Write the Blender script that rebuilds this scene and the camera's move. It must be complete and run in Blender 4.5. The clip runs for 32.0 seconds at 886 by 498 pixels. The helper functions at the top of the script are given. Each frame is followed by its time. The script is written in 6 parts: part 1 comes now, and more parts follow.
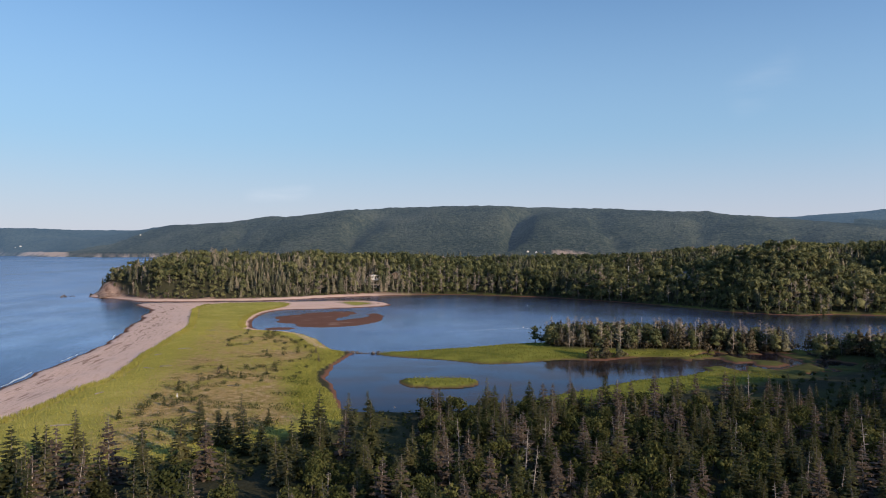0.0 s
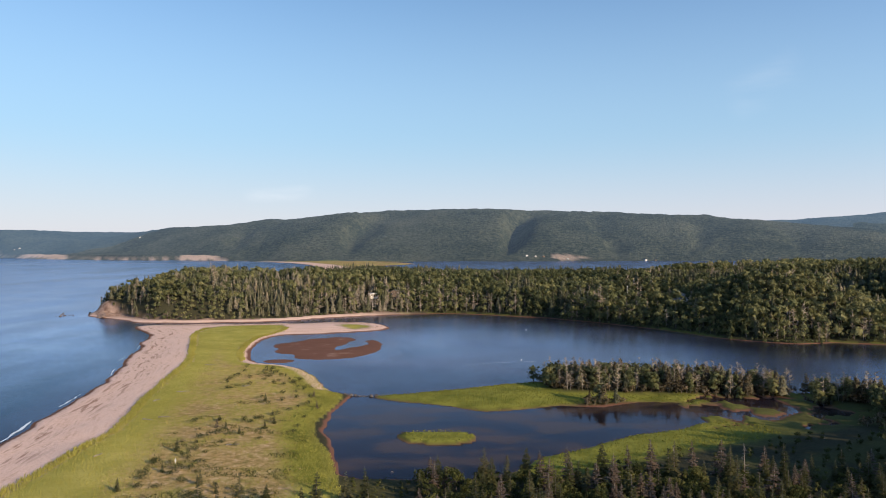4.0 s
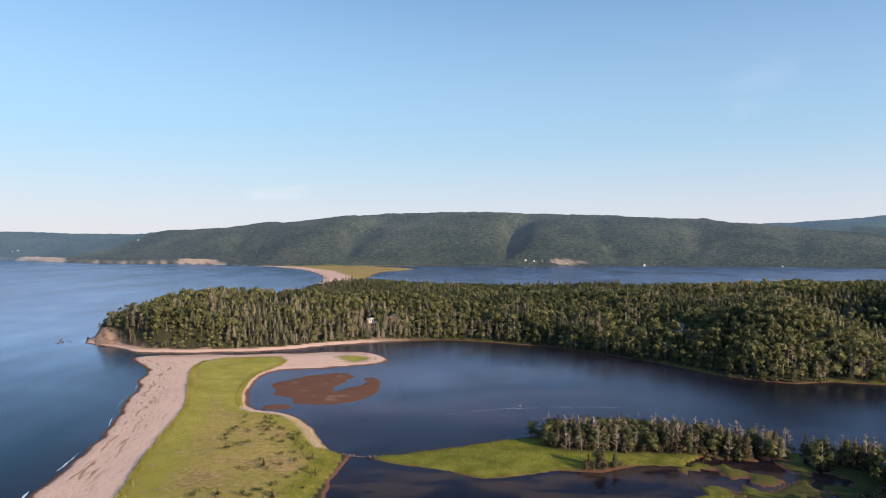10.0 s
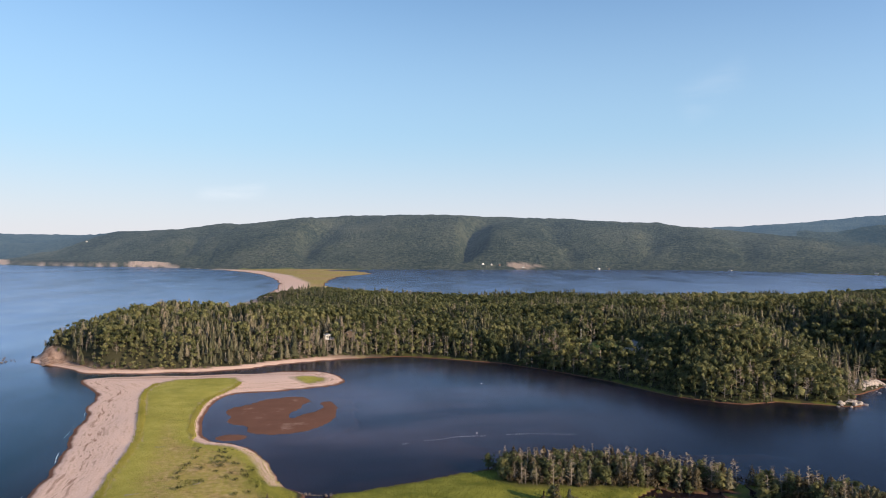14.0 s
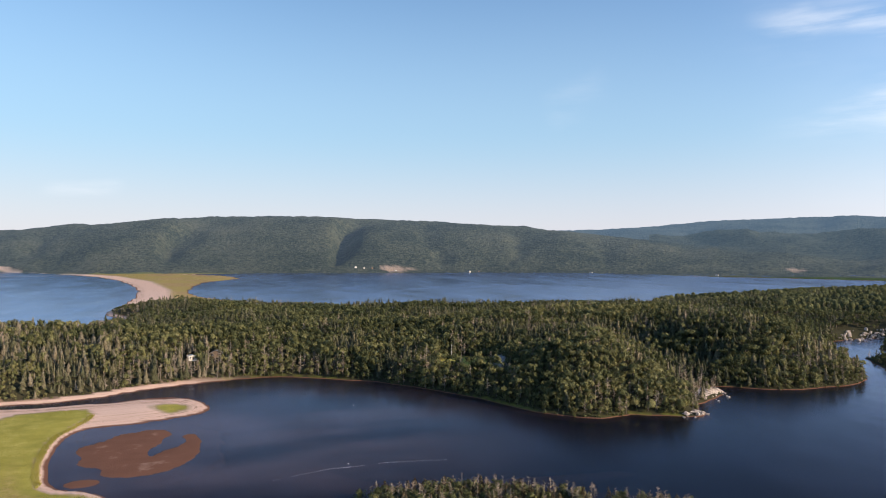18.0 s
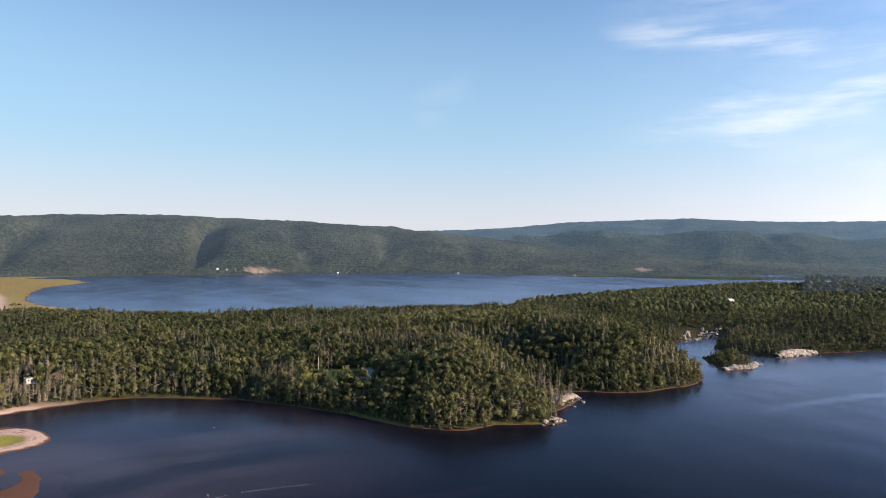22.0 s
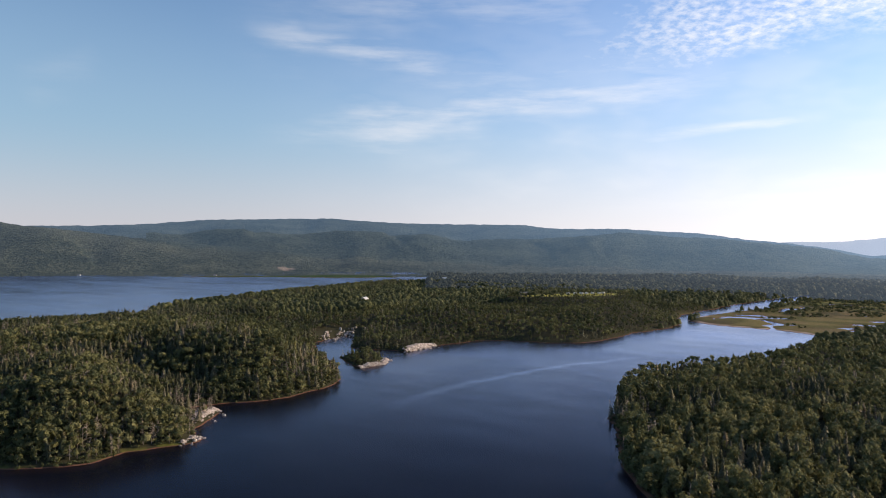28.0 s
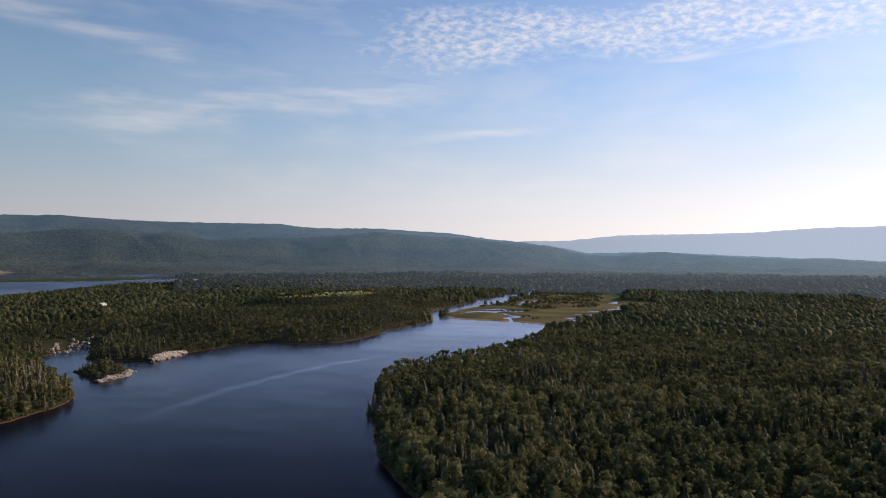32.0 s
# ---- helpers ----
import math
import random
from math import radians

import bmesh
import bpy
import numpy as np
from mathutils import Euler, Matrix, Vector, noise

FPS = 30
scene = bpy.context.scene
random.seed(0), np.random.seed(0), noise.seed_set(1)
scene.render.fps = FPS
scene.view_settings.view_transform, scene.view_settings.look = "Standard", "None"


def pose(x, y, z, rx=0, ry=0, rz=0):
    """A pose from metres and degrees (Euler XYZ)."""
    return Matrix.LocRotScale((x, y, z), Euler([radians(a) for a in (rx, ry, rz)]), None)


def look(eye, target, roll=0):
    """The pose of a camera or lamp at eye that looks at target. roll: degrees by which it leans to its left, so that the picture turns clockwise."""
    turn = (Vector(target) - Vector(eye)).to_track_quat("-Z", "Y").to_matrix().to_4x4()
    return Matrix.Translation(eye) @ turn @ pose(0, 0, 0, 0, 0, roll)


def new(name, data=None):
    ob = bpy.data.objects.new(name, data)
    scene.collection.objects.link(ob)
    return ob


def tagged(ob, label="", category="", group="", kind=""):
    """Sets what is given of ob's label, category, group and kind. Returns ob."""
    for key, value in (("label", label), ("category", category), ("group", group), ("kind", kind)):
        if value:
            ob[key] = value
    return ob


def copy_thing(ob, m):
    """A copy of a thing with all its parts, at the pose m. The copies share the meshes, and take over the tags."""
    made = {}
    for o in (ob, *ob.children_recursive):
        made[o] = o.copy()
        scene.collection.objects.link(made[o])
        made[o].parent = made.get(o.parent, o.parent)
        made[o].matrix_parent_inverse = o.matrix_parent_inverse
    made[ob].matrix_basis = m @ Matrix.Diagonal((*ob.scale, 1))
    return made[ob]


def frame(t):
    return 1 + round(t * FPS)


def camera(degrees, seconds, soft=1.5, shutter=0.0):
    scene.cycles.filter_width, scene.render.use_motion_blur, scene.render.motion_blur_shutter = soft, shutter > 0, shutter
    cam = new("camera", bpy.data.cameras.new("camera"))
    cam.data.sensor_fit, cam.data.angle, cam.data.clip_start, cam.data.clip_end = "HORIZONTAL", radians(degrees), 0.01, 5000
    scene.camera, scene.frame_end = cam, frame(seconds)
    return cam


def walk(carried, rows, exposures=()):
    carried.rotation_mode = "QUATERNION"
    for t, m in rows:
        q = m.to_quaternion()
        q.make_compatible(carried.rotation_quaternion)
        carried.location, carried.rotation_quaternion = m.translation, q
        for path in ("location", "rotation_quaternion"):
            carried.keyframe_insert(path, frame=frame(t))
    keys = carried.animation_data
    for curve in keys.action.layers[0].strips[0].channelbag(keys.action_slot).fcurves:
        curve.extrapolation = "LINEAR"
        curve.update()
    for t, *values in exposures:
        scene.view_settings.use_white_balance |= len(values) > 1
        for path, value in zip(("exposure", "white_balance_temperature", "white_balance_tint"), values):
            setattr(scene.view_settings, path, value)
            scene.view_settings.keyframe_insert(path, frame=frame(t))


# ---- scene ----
cam = camera(64.75, 32.0, 1.0)


def aim(x, y, z, yaw, pitch, roll):
    """Camera pose from place, compass turn, tilt and roll in degrees."""
    return pose(x, y, z, 0, 0, yaw) @ pose(0, 0, 0, 90 + pitch) @ pose(0, 0, 0, 0, 0, roll)


PATH = [
    (0.0, aim(-0.00, 0.00, 28.00, -2.69, -0.02, -0.18)),
    (1.0, aim(0.06, -0.04, 30.83, -2.73, -0.02, -0.11)),
    (2.0, aim(0.23, -0.09, 33.77, -2.75, 0.00, -0.13)),
    (3.0, aim(0.33, -0.27, 36.66, -2.73, 0.02, -0.08)),
    (6.0, aim(0.24, -0.66, 45.16, -2.77, -0.00, -0.13)),
    (7.0, aim(0.17, -0.36, 47.95, -2.83, -0.00, -0.08)),
    (8.0, aim(0.14, -0.03, 50.72, -2.85, -0.00, -0.04)),
    (9.0, aim(0.11, 0.04, 53.26, -2.85, -0.00, -0.02)),
    (10.0, aim(0.27, -0.05, 55.82, -2.85, -0.02, -0.00)),
    (11.0, aim(0.33, -0.08, 58.45, -2.86, 0.00, 0.03)),
    (12.0, aim(0.29, -0.14, 61.01, -2.86, 0.02, 0.09)),
    (13.0, aim(0.23, -0.25, 63.44, -3.75, 0.03, 0.11)),
    (14.0, aim(0.32, -0.43, 65.67, -6.31, 0.03, 0.18)),
    (17.0, aim(0.44, -0.59, 73.22, -14.12, 0.04, 0.19)),
    (18.0, aim(0.61, -0.60, 76.02, -16.71, 0.07, 0.22)),
    (19.0, aim(0.68, -0.67, 78.47, -19.31, 0.07, 0.23)),
    (20.0, aim(0.64, -0.82, 80.40, -21.88, 0.04, 0.23)),
    (21.0, aim(0.83, -0.87, 82.27, -24.54, 0.03, 0.22)),
    (22.0, aim(1.10, -0.87, 84.04, -27.46, 0.00, 0.25)),
    (23.0, aim(1.43, -0.79, 85.68, -31.42, -0.01, 0.29)),
    (24.0, aim(1.59, -0.73, 87.04, -35.82, -0.01, 0.29)),
    (25.0, aim(1.54, -0.71, 88.28, -40.69, -0.02, 0.31)),
    (28.0, aim(0.89, -1.23, 90.33, -56.16, -0.03, 0.42)),
    (29.0, aim(0.31, -1.39, 90.86, -61.14, -0.01, 0.37)),
    (30.0, aim(-0.43, -1.51, 91.33, -66.37, -0.01, 0.33)),
    (31.0, aim(-1.30, -1.66, 91.74, -71.56, -0.01, 0.29)),
    (32.0, aim(-2.28, -1.78, 92.04, -75.86, -0.01, 0.20)),
]
walk(cam, PATH, [(0.0, 0.18, 6050, 10), (3.0, 0.39, 6350, 10), (6.0, 0.52, 6500, 10), (12.0, 0.52, 6500, 10), (20.0, 0.55, 6500, 10), (25.0, 0.5, 6550, 10), (28.0, 0.17, 6550, 11), (30.0, -0.08, 6650, 12), (32.0, -0.22, 6700, 12)])

# ---- world, sun, exposure ----
SUN_AZ, SUN_EL = 133.0, 18.0
world = bpy.data.worlds.new("sky")
scene.world = world
world.use_nodes = True
wn, wl = world.node_tree.nodes, world.node_tree.links
wn.clear()


def node(tree, kind, **values):
    n = tree.nodes.new(kind)
    for key, value in values.items():
        if key.startswith("in_"):
            n.inputs[int(key[3:])].default_value = value
    return n


def maths(t, op, a, b=0.0):
    m = t.nodes.new("ShaderNodeMath")
    m.operation = op
    for k, v in ((0, a), (1, b)):
        if hasattr(v, "is_linked"):
            t.links.new(v, m.inputs[k])
        else:
            m.inputs[k].default_value = v
    return m.outputs[0]


def blend(t, fac, a, b, kind="MIX"):
    m = t.nodes.new("ShaderNodeMix")
    m.data_type, m.blend_type = "RGBA", kind
    for k, v in ((0, fac), (6, a), (7, b)):
        if hasattr(v, "is_linked"):
            t.links.new(v, m.inputs[k])
        else:
            m.inputs[k].default_value = v if k == 0 else (*v, 1)
    return m.outputs[2]


def between(t, v, a, b, lo=0.0, hi=1.0):
    m = t.nodes.new("ShaderNodeMapRange")
    m.interpolation_type = "SMOOTHSTEP"
    for k, q in ((1, a), (2, b), (3, lo), (4, hi)):
        m.inputs[k].default_value = q
    t.links.new(v, m.inputs[0])
    return m.outputs[0]


wt = world.node_tree
sky = wn.new("ShaderNodeTexSky")
sky.sky_type, sky.sun_disc = "NISHITA", False
sky.sun_elevation, sky.sun_rotation = radians(SUN_EL), radians(SUN_AZ)
sky.air_density, sky.dust_density, sky.ozone_density = 1.0, 0.3, 2.2
way = wn.new("ShaderNodeTexCoord").outputs["Generated"]
sep = wn.new("ShaderNodeSeparateXYZ")
wl.new(way, sep.inputs[0])
azimuth = maths(wt, "MULTIPLY", maths(wt, "ARCTAN2", sep.outputs[0], sep.outputs[1]), 57.2958)
height = maths(wt, "MULTIPLY", maths(wt, "ARCSINE", sep.outputs[2]), 57.2958)
flat = wn.new("ShaderNodeCombineXYZ")
wl.new(azimuth, flat.inputs[0])
wl.new(height, flat.inputs[1])


def sky_noise(scale, stretch, turn=0.0, detail=5.0):
    mp = wn.new("ShaderNodeMapping")
    mp.inputs["Scale"].default_value, mp.inputs["Rotation"].default_value = (*stretch, 1), (0, 0, radians(turn))
    n = wn.new("ShaderNodeTexNoise")
    n.inputs["Scale"].default_value, n.inputs["Detail"].default_value, n.inputs["Roughness"].default_value = scale, detail, 0.6
    wl.new(flat.outputs[0], mp.inputs[0])
    wl.new(mp.outputs[0], n.inputs["Vector"])
    return n.outputs[0]


wisp = sky_noise(0.35, (0.35, 2.2), -6)
drift = sky_noise(0.16, (0.6, 1.5), 10, 3)
fleece = sky_noise(2.3, (0.5, 1.1), 25, 3)
# cirrus: bearing and height of both ends, half width, strength, all in degrees
STREAKS = [(41, 17.2, 57, 14.2, 1.1, 0.48, wisp), (44, 9.0, 79, 13.2, 1.7, 0.58, wisp), (52, 13.0, 80, 15.2, 1.5, 0.28, wisp), (68, 16.0, 120, 18.0, 2.3, 0.8, fleece), (78, 16.6, 124, 18.6, 1.6, 0.5, wisp), (62, 15.0, 78, 13.6, 0.9, 0.3, wisp), (72, 8.7, 84, 9.6, 0.45, 0.5, wisp), (90, 14.2, 106, 15.3, 0.4, 0.6, wisp), (104, 16.0, 120, 17.2, 0.4, 0.6, wisp), (70, 3.9, 120, 5.2, 1.1, 0.35, wisp), (-13, 4.3, -8, 4.6, 0.5, 0.3, wisp), (25, 11.0, 30, 13.0, 1.4, 0.1, wisp), (42, 20.0, 90, 25.0, 5.0, 0.3, wisp), (48, 13.0, 130, 17.0, 9.0, 0.24, drift)]
cloud = None
for a0, e0, a1, e1, half, strong, grain in STREAKS:
    length = math.hypot(a1 - a0, e1 - e0)
    ux, uy = (a1 - a0) / length, (e1 - e0) / length
    da, de = maths(wt, "SUBTRACT", azimuth, (a0 + a1) / 2), maths(wt, "SUBTRACT", height, (e0 + e1) / 2)
    along = maths(wt, "ABSOLUTE", maths(wt, "ADD", maths(wt, "MULTIPLY", da, ux), maths(wt, "MULTIPLY", de, uy)))
    across = maths(wt, "SUBTRACT", maths(wt, "MULTIPLY", de, ux), maths(wt, "MULTIPLY", da, uy))
    across = maths(wt, "ABSOLUTE", maths(wt, "ADD", across, maths(wt, "MULTIPLY", maths(wt, "SUBTRACT", drift, 0.5), 3.2 * half)))
    veil = maths(wt, "MULTIPLY", between(wt, along, length * 0.28, length * 0.62, 1, 0), between(wt, across, 0.0, half * 1.5, 1, 0))
    veil = maths(wt, "MULTIPLY", maths(wt, "MULTIPLY", veil, between(wt, grain, 0.22, 0.78)), strong)
    cloud = veil if cloud is None else maths(wt, "MAXIMUM", cloud, veil)
tinted = blend(wt, 1.0, sky.outputs[0], (0.86, 1.0, 1.1), "MULTIPLY")
tinted = blend(wt, between(wt, azimuth, -10.0, 105.0), tinted, blend(wt, 1.0, tinted, (1.32, 1.28, 1.42), "MULTIPLY"))
low = maths(wt, "MULTIPLY", between(wt, height, -1.0, 27.0, 0.9, 0.0), blend(wt, between(wt, azimuth, 25.0, 62.0), (1, 1, 1), blend(wt, between(wt, height, 5.0, 20.0), (1, 1, 1), (0.1, 0.1, 0.1))))
low = maths(wt, "MULTIPLY", low, between(wt, height, -12.0, -3.0))
toward = between(wt, azimuth, 30.0, 135.0, 0.0, 1.0)
pale = between(wt, height, 0.0, 10.0)
haze = blend(wt, toward, blend(wt, pale, (4.6, 4.45, 4.95), (2.75, 3.95, 4.95)), blend(wt, pale, (13.0, 12.2, 12.4), (9.3, 9.4, 10.8)))
hazy = blend(wt, low, tinted, haze)
hazy = blend(wt, cloud, hazy, blend(wt, toward, (6.4, 6.5, 6.8), (11.5, 11.0, 10.8)))
back = wn.new("ShaderNodeBackground")
back.inputs["Strength"].default_value = 0.115
wout = wn.new("ShaderNodeOutputWorld")
wl.new(hazy, back.inputs[0])
wl.new(back.outputs[0], wout.inputs[0])

sun = new("sun", bpy.data.lights.new("sun", "SUN"))
sun.data.energy, sun.data.angle, sun.data.color = 5.0, radians(0.6), (1.0, 0.78, 0.54)
sun.matrix_world = look((math.sin(radians(SUN_AZ)) * math.cos(radians(SUN_EL)), math.cos(radians(SUN_AZ)) * math.cos(radians(SUN_EL)), math.sin(radians(SUN_EL))), (0, 0, 0))


# ---- materials ----
def material(name):
    m = bpy.data.materials.new(name)
    m.use_nodes = True
    t = m.node_tree
    return m, t, t.nodes["Principled BSDF"]


def ramp(t, source, stops):
    r = t.nodes.new("ShaderNodeValToRGB")
    e = r.color_ramp.elements
    while len(e) < len(stops):
        e.new(0.5)
    for k, (p, c) in enumerate(stops):
        e[k].position, e[k].color = p, (*c, 1)
    t.links.new(source, r.inputs[0])
    return r.outputs[0]


def noise_tex(t, scale, detail=4.0, rough=0.55, stretch=None):
    g = t.nodes.new("ShaderNodeNewGeometry")
    n = t.nodes.new("ShaderNodeTexNoise")
    n.inputs["Scale"].default_value, n.inputs["Detail"].default_value, n.inputs["Roughness"].default_value = scale, detail, rough
    if stretch:
        mp = t.nodes.new("ShaderNodeMapping")
        mp.inputs["Rotation"].default_value = (0, 0, radians(stretch[1]))
        mp.inputs["Scale"].default_value = stretch[0]
        t.links.new(g.outputs["Position"], mp.inputs[0])
        t.links.new(mp.outputs[0], n.inputs["Vector"])
    else:
        t.links.new(g.outputs["Position"], n.inputs["Vector"])
    return n.outputs[0]


def attribute(t, name):
    a = t.nodes.new("ShaderNodeAttribute")
    a.attribute_name = name
    return a


def bump(t, bsdf, height, strength, distance):
    b = t.nodes.new("ShaderNodeBump")
    b.inputs["Strength"].default_value, b.inputs["Distance"].default_value = strength, distance
    t.links.new(height, b.inputs["Height"])
    t.links.new(b.outputs[0], bsdf.inputs["Normal"])


def plain(name, dark, light, scale=2.0, rough=0.8, metal=0.0, relief=0.3, depth=0.02):
    """A surface whose colour drifts between two tones at two sizes."""
    m, t, b = material(name)
    n1, n2 = noise_tex(t, scale), noise_tex(t, scale * 7)
    f = maths(t, "ADD", maths(t, "MULTIPLY", n1, 0.6), maths(t, "MULTIPLY", n2, 0.4))
    t.links.new(ramp(t, f, [(0.35, dark), (0.65, light)]), b.inputs["Base Color"])
    b.inputs["Roughness"].default_value, b.inputs["Metallic"].default_value = rough, metal
    bump(t, b, n2, relief, depth)
    return m


def foliage(name, stops, gloss=0.75, through_light=0.25, grain=1.1, gaps=0.0, relief_m=0.6):
    """Leaves: tone by tree from the stored tint, finer drift over the crown, gaps between sprays, some light through the blades."""
    m, t, b = material(name)
    tint = attribute(t, "tint").outputs["Fac"]
    fine = noise_tex(t, grain, 4, 0.65)
    f = maths(t, "ADD", tint, maths(t, "MULTIPLY", maths(t, "SUBTRACT", noise_tex(t, grain * 0.4, 3), 0.5), 0.5))
    f = maths(t, "ADD", f, maths(t, "MULTIPLY", maths(t, "SUBTRACT", fine, 0.5), 0.5))
    col = ramp(t, f, stops)
    t.links.new(col, b.inputs["Base Color"])
    b.inputs["Roughness"].default_value = gloss
    b.inputs["Specular IOR Level"].default_value = 0.1
    if relief_m:
        bump(t, b, fine, 1.0, relief_m)
    tr = t.nodes.new("ShaderNodeBsdfTranslucent")
    t.links.new(col, tr.inputs[0])
    mix = t.nodes.new("ShaderNodeMixShader")
    mix.inputs[0].default_value = through_light
    t.links.new(b.outputs[0], mix.inputs[1])
    t.links.new(tr.outputs[0], mix.inputs[2])
    out = mix.outputs[0]
    if gaps:
        hole = t.nodes.new("ShaderNodeBsdfTransparent")
        cut = t.nodes.new("ShaderNodeMixShader")
        t.links.new(between(t, noise_tex(t, grain * 1.3, 3, 0.6), gaps, gaps + 0.03), cut.inputs[0])
        t.links.new(hole.outputs[0], cut.inputs[1])
        t.links.new(out, cut.inputs[2])
        out = cut.outputs[0]
    t.links.new(out, t.nodes["Material Output"].inputs[0])
    return m


MAT_SPRUCE = foliage("spruce_needles", [(0.0, (0.048, 0.054, 0.034)), (0.4, (0.096, 0.098, 0.055)), (0.7, (0.165, 0.152, 0.092)), (1.0, (0.25, 0.212, 0.148))], through_light=0.12, grain=1.6, gaps=0.43)
MAT_LEAF = foliage("broad_leaves", [(0.0, (0.052, 0.064, 0.03)), (0.5, (0.13, 0.136, 0.058)), (1.0, (0.245, 0.232, 0.104))], through_light=0.32, grain=1.3, gaps=0.42)
MAT_NEEDLE = foliage("near_spruce_needles", [(0.0, (0.036, 0.042, 0.017)), (0.4, (0.078, 0.08, 0.03)), (0.7, (0.13, 0.118, 0.05)), (1.0, (0.19, 0.15, 0.082))], through_light=0.25, grain=3.0, relief_m=0.0)
MAT_ALDER = foliage("alder_leaves", [(0.0, (0.026, 0.032, 0.012)), (0.5, (0.072, 0.08, 0.024)), (1.0, (0.18, 0.168, 0.056))], through_light=0.34, grain=2.5, relief_m=0.0)
MAT_BARK = plain("bark", (0.07, 0.055, 0.045), (0.17, 0.145, 0.12), 3.0, 0.9)
MAT_DEAD = plain("weathered_dead_wood", (0.13, 0.11, 0.095), (0.31, 0.27, 0.23), 1.2, 0.9)
MAT_TWIG = plain("dry_twigs", (0.14, 0.112, 0.085), (0.31, 0.25, 0.19), 0.6, 0.95)
MAT_RUST = plain("browned_needles", (0.05, 0.034, 0.022), (0.135, 0.09, 0.056), 0.9, 0.95)
MAT_RUST_FAR = foliage("browned_spruce_needles", [(0.0, (0.05, 0.042, 0.024)), (0.5, (0.1, 0.08, 0.046)), (1.0, (0.18, 0.138, 0.088))], through_light=0.1, grain=1.6, gaps=0.5)
MAT_WHITE = plain("white_paint", (0.5, 0.48, 0.45), (0.7, 0.68, 0.64), 2.0, 0.6)
MAT_SLATE = plain("grey_shingles", (0.1, 0.1, 0.105), (0.2, 0.2, 0.21), 1.5, 0.8)
MAT_GLASS = plain("dark_window_glass", (0.02, 0.025, 0.03), (0.04, 0.045, 0.05), 0.5, 0.12, 0, 0.0)


def ground_material():
    m, t, b = material("coastal_ground")
    za = attribute(t, "zone")
    sep = t.nodes.new("ShaderNodeSeparateColor")
    t.links.new(za.outputs["Color"], sep.inputs[0])
    zb = attribute(t, "zone_b")
    sepb = t.nodes.new("ShaderNodeSeparateColor")
    t.links.new(zb.outputs["Color"], sepb.inputs[0])
    fine, mid, wide = noise_tex(t, 1.3, 5), noise_tex(t, 0.16, 4), noise_tex(t, 0.03, 4)
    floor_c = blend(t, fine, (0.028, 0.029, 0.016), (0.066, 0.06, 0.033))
    hill_n = noise_tex(t, 0.055, 6, 0.7)
    hill_c = ramp(t, hill_n, [(0.3, (0.03, 0.058, 0.022)), (0.5, (0.055, 0.09, 0.032)), (0.7, (0.09, 0.12, 0.045))])
    grass_c = ramp(t, maths(t, "ADD", maths(t, "MULTIPLY", mid, 0.5), maths(t, "MULTIPLY", wide, 0.5)), [(0.32, (0.22, 0.21, 0.045)), (0.5, (0.325, 0.3, 0.068)), (0.68, (0.46, 0.39, 0.11))])
    dry_c = ramp(t, noise_tex(t, 0.6, 5, 0.65), [(0.36, (0.21, 0.165, 0.055)), (0.5, (0.35, 0.245, 0.105)), (0.66, (0.53, 0.37, 0.215))])
    marsh_c = ramp(t, mid, [(0.35, (0.125, 0.135, 0.022)), (0.6, (0.235, 0.23, 0.042))])
    inland = attribute(t, "inland").outputs["Fac"]
    place = t.nodes.new("ShaderNodeSeparateXYZ")
    t.links.new(t.nodes.new("ShaderNodeNewGeometry").outputs["Position"], place.inputs[0])
    strand = t.nodes.new("ShaderNodeCombineXYZ")
    t.links.new(inland, strand.inputs[0])
    t.links.new(maths(t, "MULTIPLY", place.outputs[1], 0.13), strand.inputs[1])
    drift_n = t.nodes.new("ShaderNodeTexNoise")
    drift_n.inputs["Scale"].default_value, drift_n.inputs["Detail"].default_value, drift_n.inputs["Roughness"].default_value = 0.55, 6.0, 0.68
    t.links.new(strand.outputs[0], drift_n.inputs["Vector"])
    weed = drift_n.outputs[0]
    sand_c = ramp(t, maths(t, "ADD", maths(t, "MULTIPLY", weed, 0.75), maths(t, "MULTIPLY", fine, 0.25)), [(0.3, (0.4, 0.25, 0.17)), (0.44, (0.66, 0.455, 0.345)), (0.7, (0.84, 0.62, 0.5))])
    wander = maths(t, "ADD", inland, maths(t, "MULTIPLY", maths(t, "SUBTRACT", noise_tex(t, 0.07, 4), 0.5), 9.0))
    strewn = maths(t, "MULTIPLY", between(t, wander, 2.0, 5.5), between(t, wander, 15.0, 8.0))
    weed_f = maths(t, "MULTIPLY", maths(t, "ADD", maths(t, "MULTIPLY", strewn, 0.85), 0.15), between(t, weed, 0.5, 0.62))
    sand_c = blend(t, maths(t, "MULTIPLY", weed_f, 0.8), sand_c, (0.24, 0.12, 0.065))
    mud_c = blend(t, mid, (0.135, 0.065, 0.042), (0.2, 0.1, 0.066))
    rock_c = ramp(t, noise_tex(t, 0.25, 6), [(0.35, (0.2, 0.12, 0.085)), (0.65, (0.5, 0.34, 0.25))])
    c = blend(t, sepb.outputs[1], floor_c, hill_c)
    c = blend(t, sep.outputs[1], c, grass_c)
    c = blend(t, sepb.outputs[2], c, dry_c)
    c = blend(t, sep.outputs[2], c, marsh_c)
    c = blend(t, sep.outputs[0], c, sand_c)
    c = blend(t, sepb.outputs[0], c, rock_c)
    g = t.nodes.new("ShaderNodeNewGeometry")
    xyz = t.nodes.new("ShaderNodeSeparateXYZ")
    t.links.new(g.outputs["Position"], xyz.inputs[0])
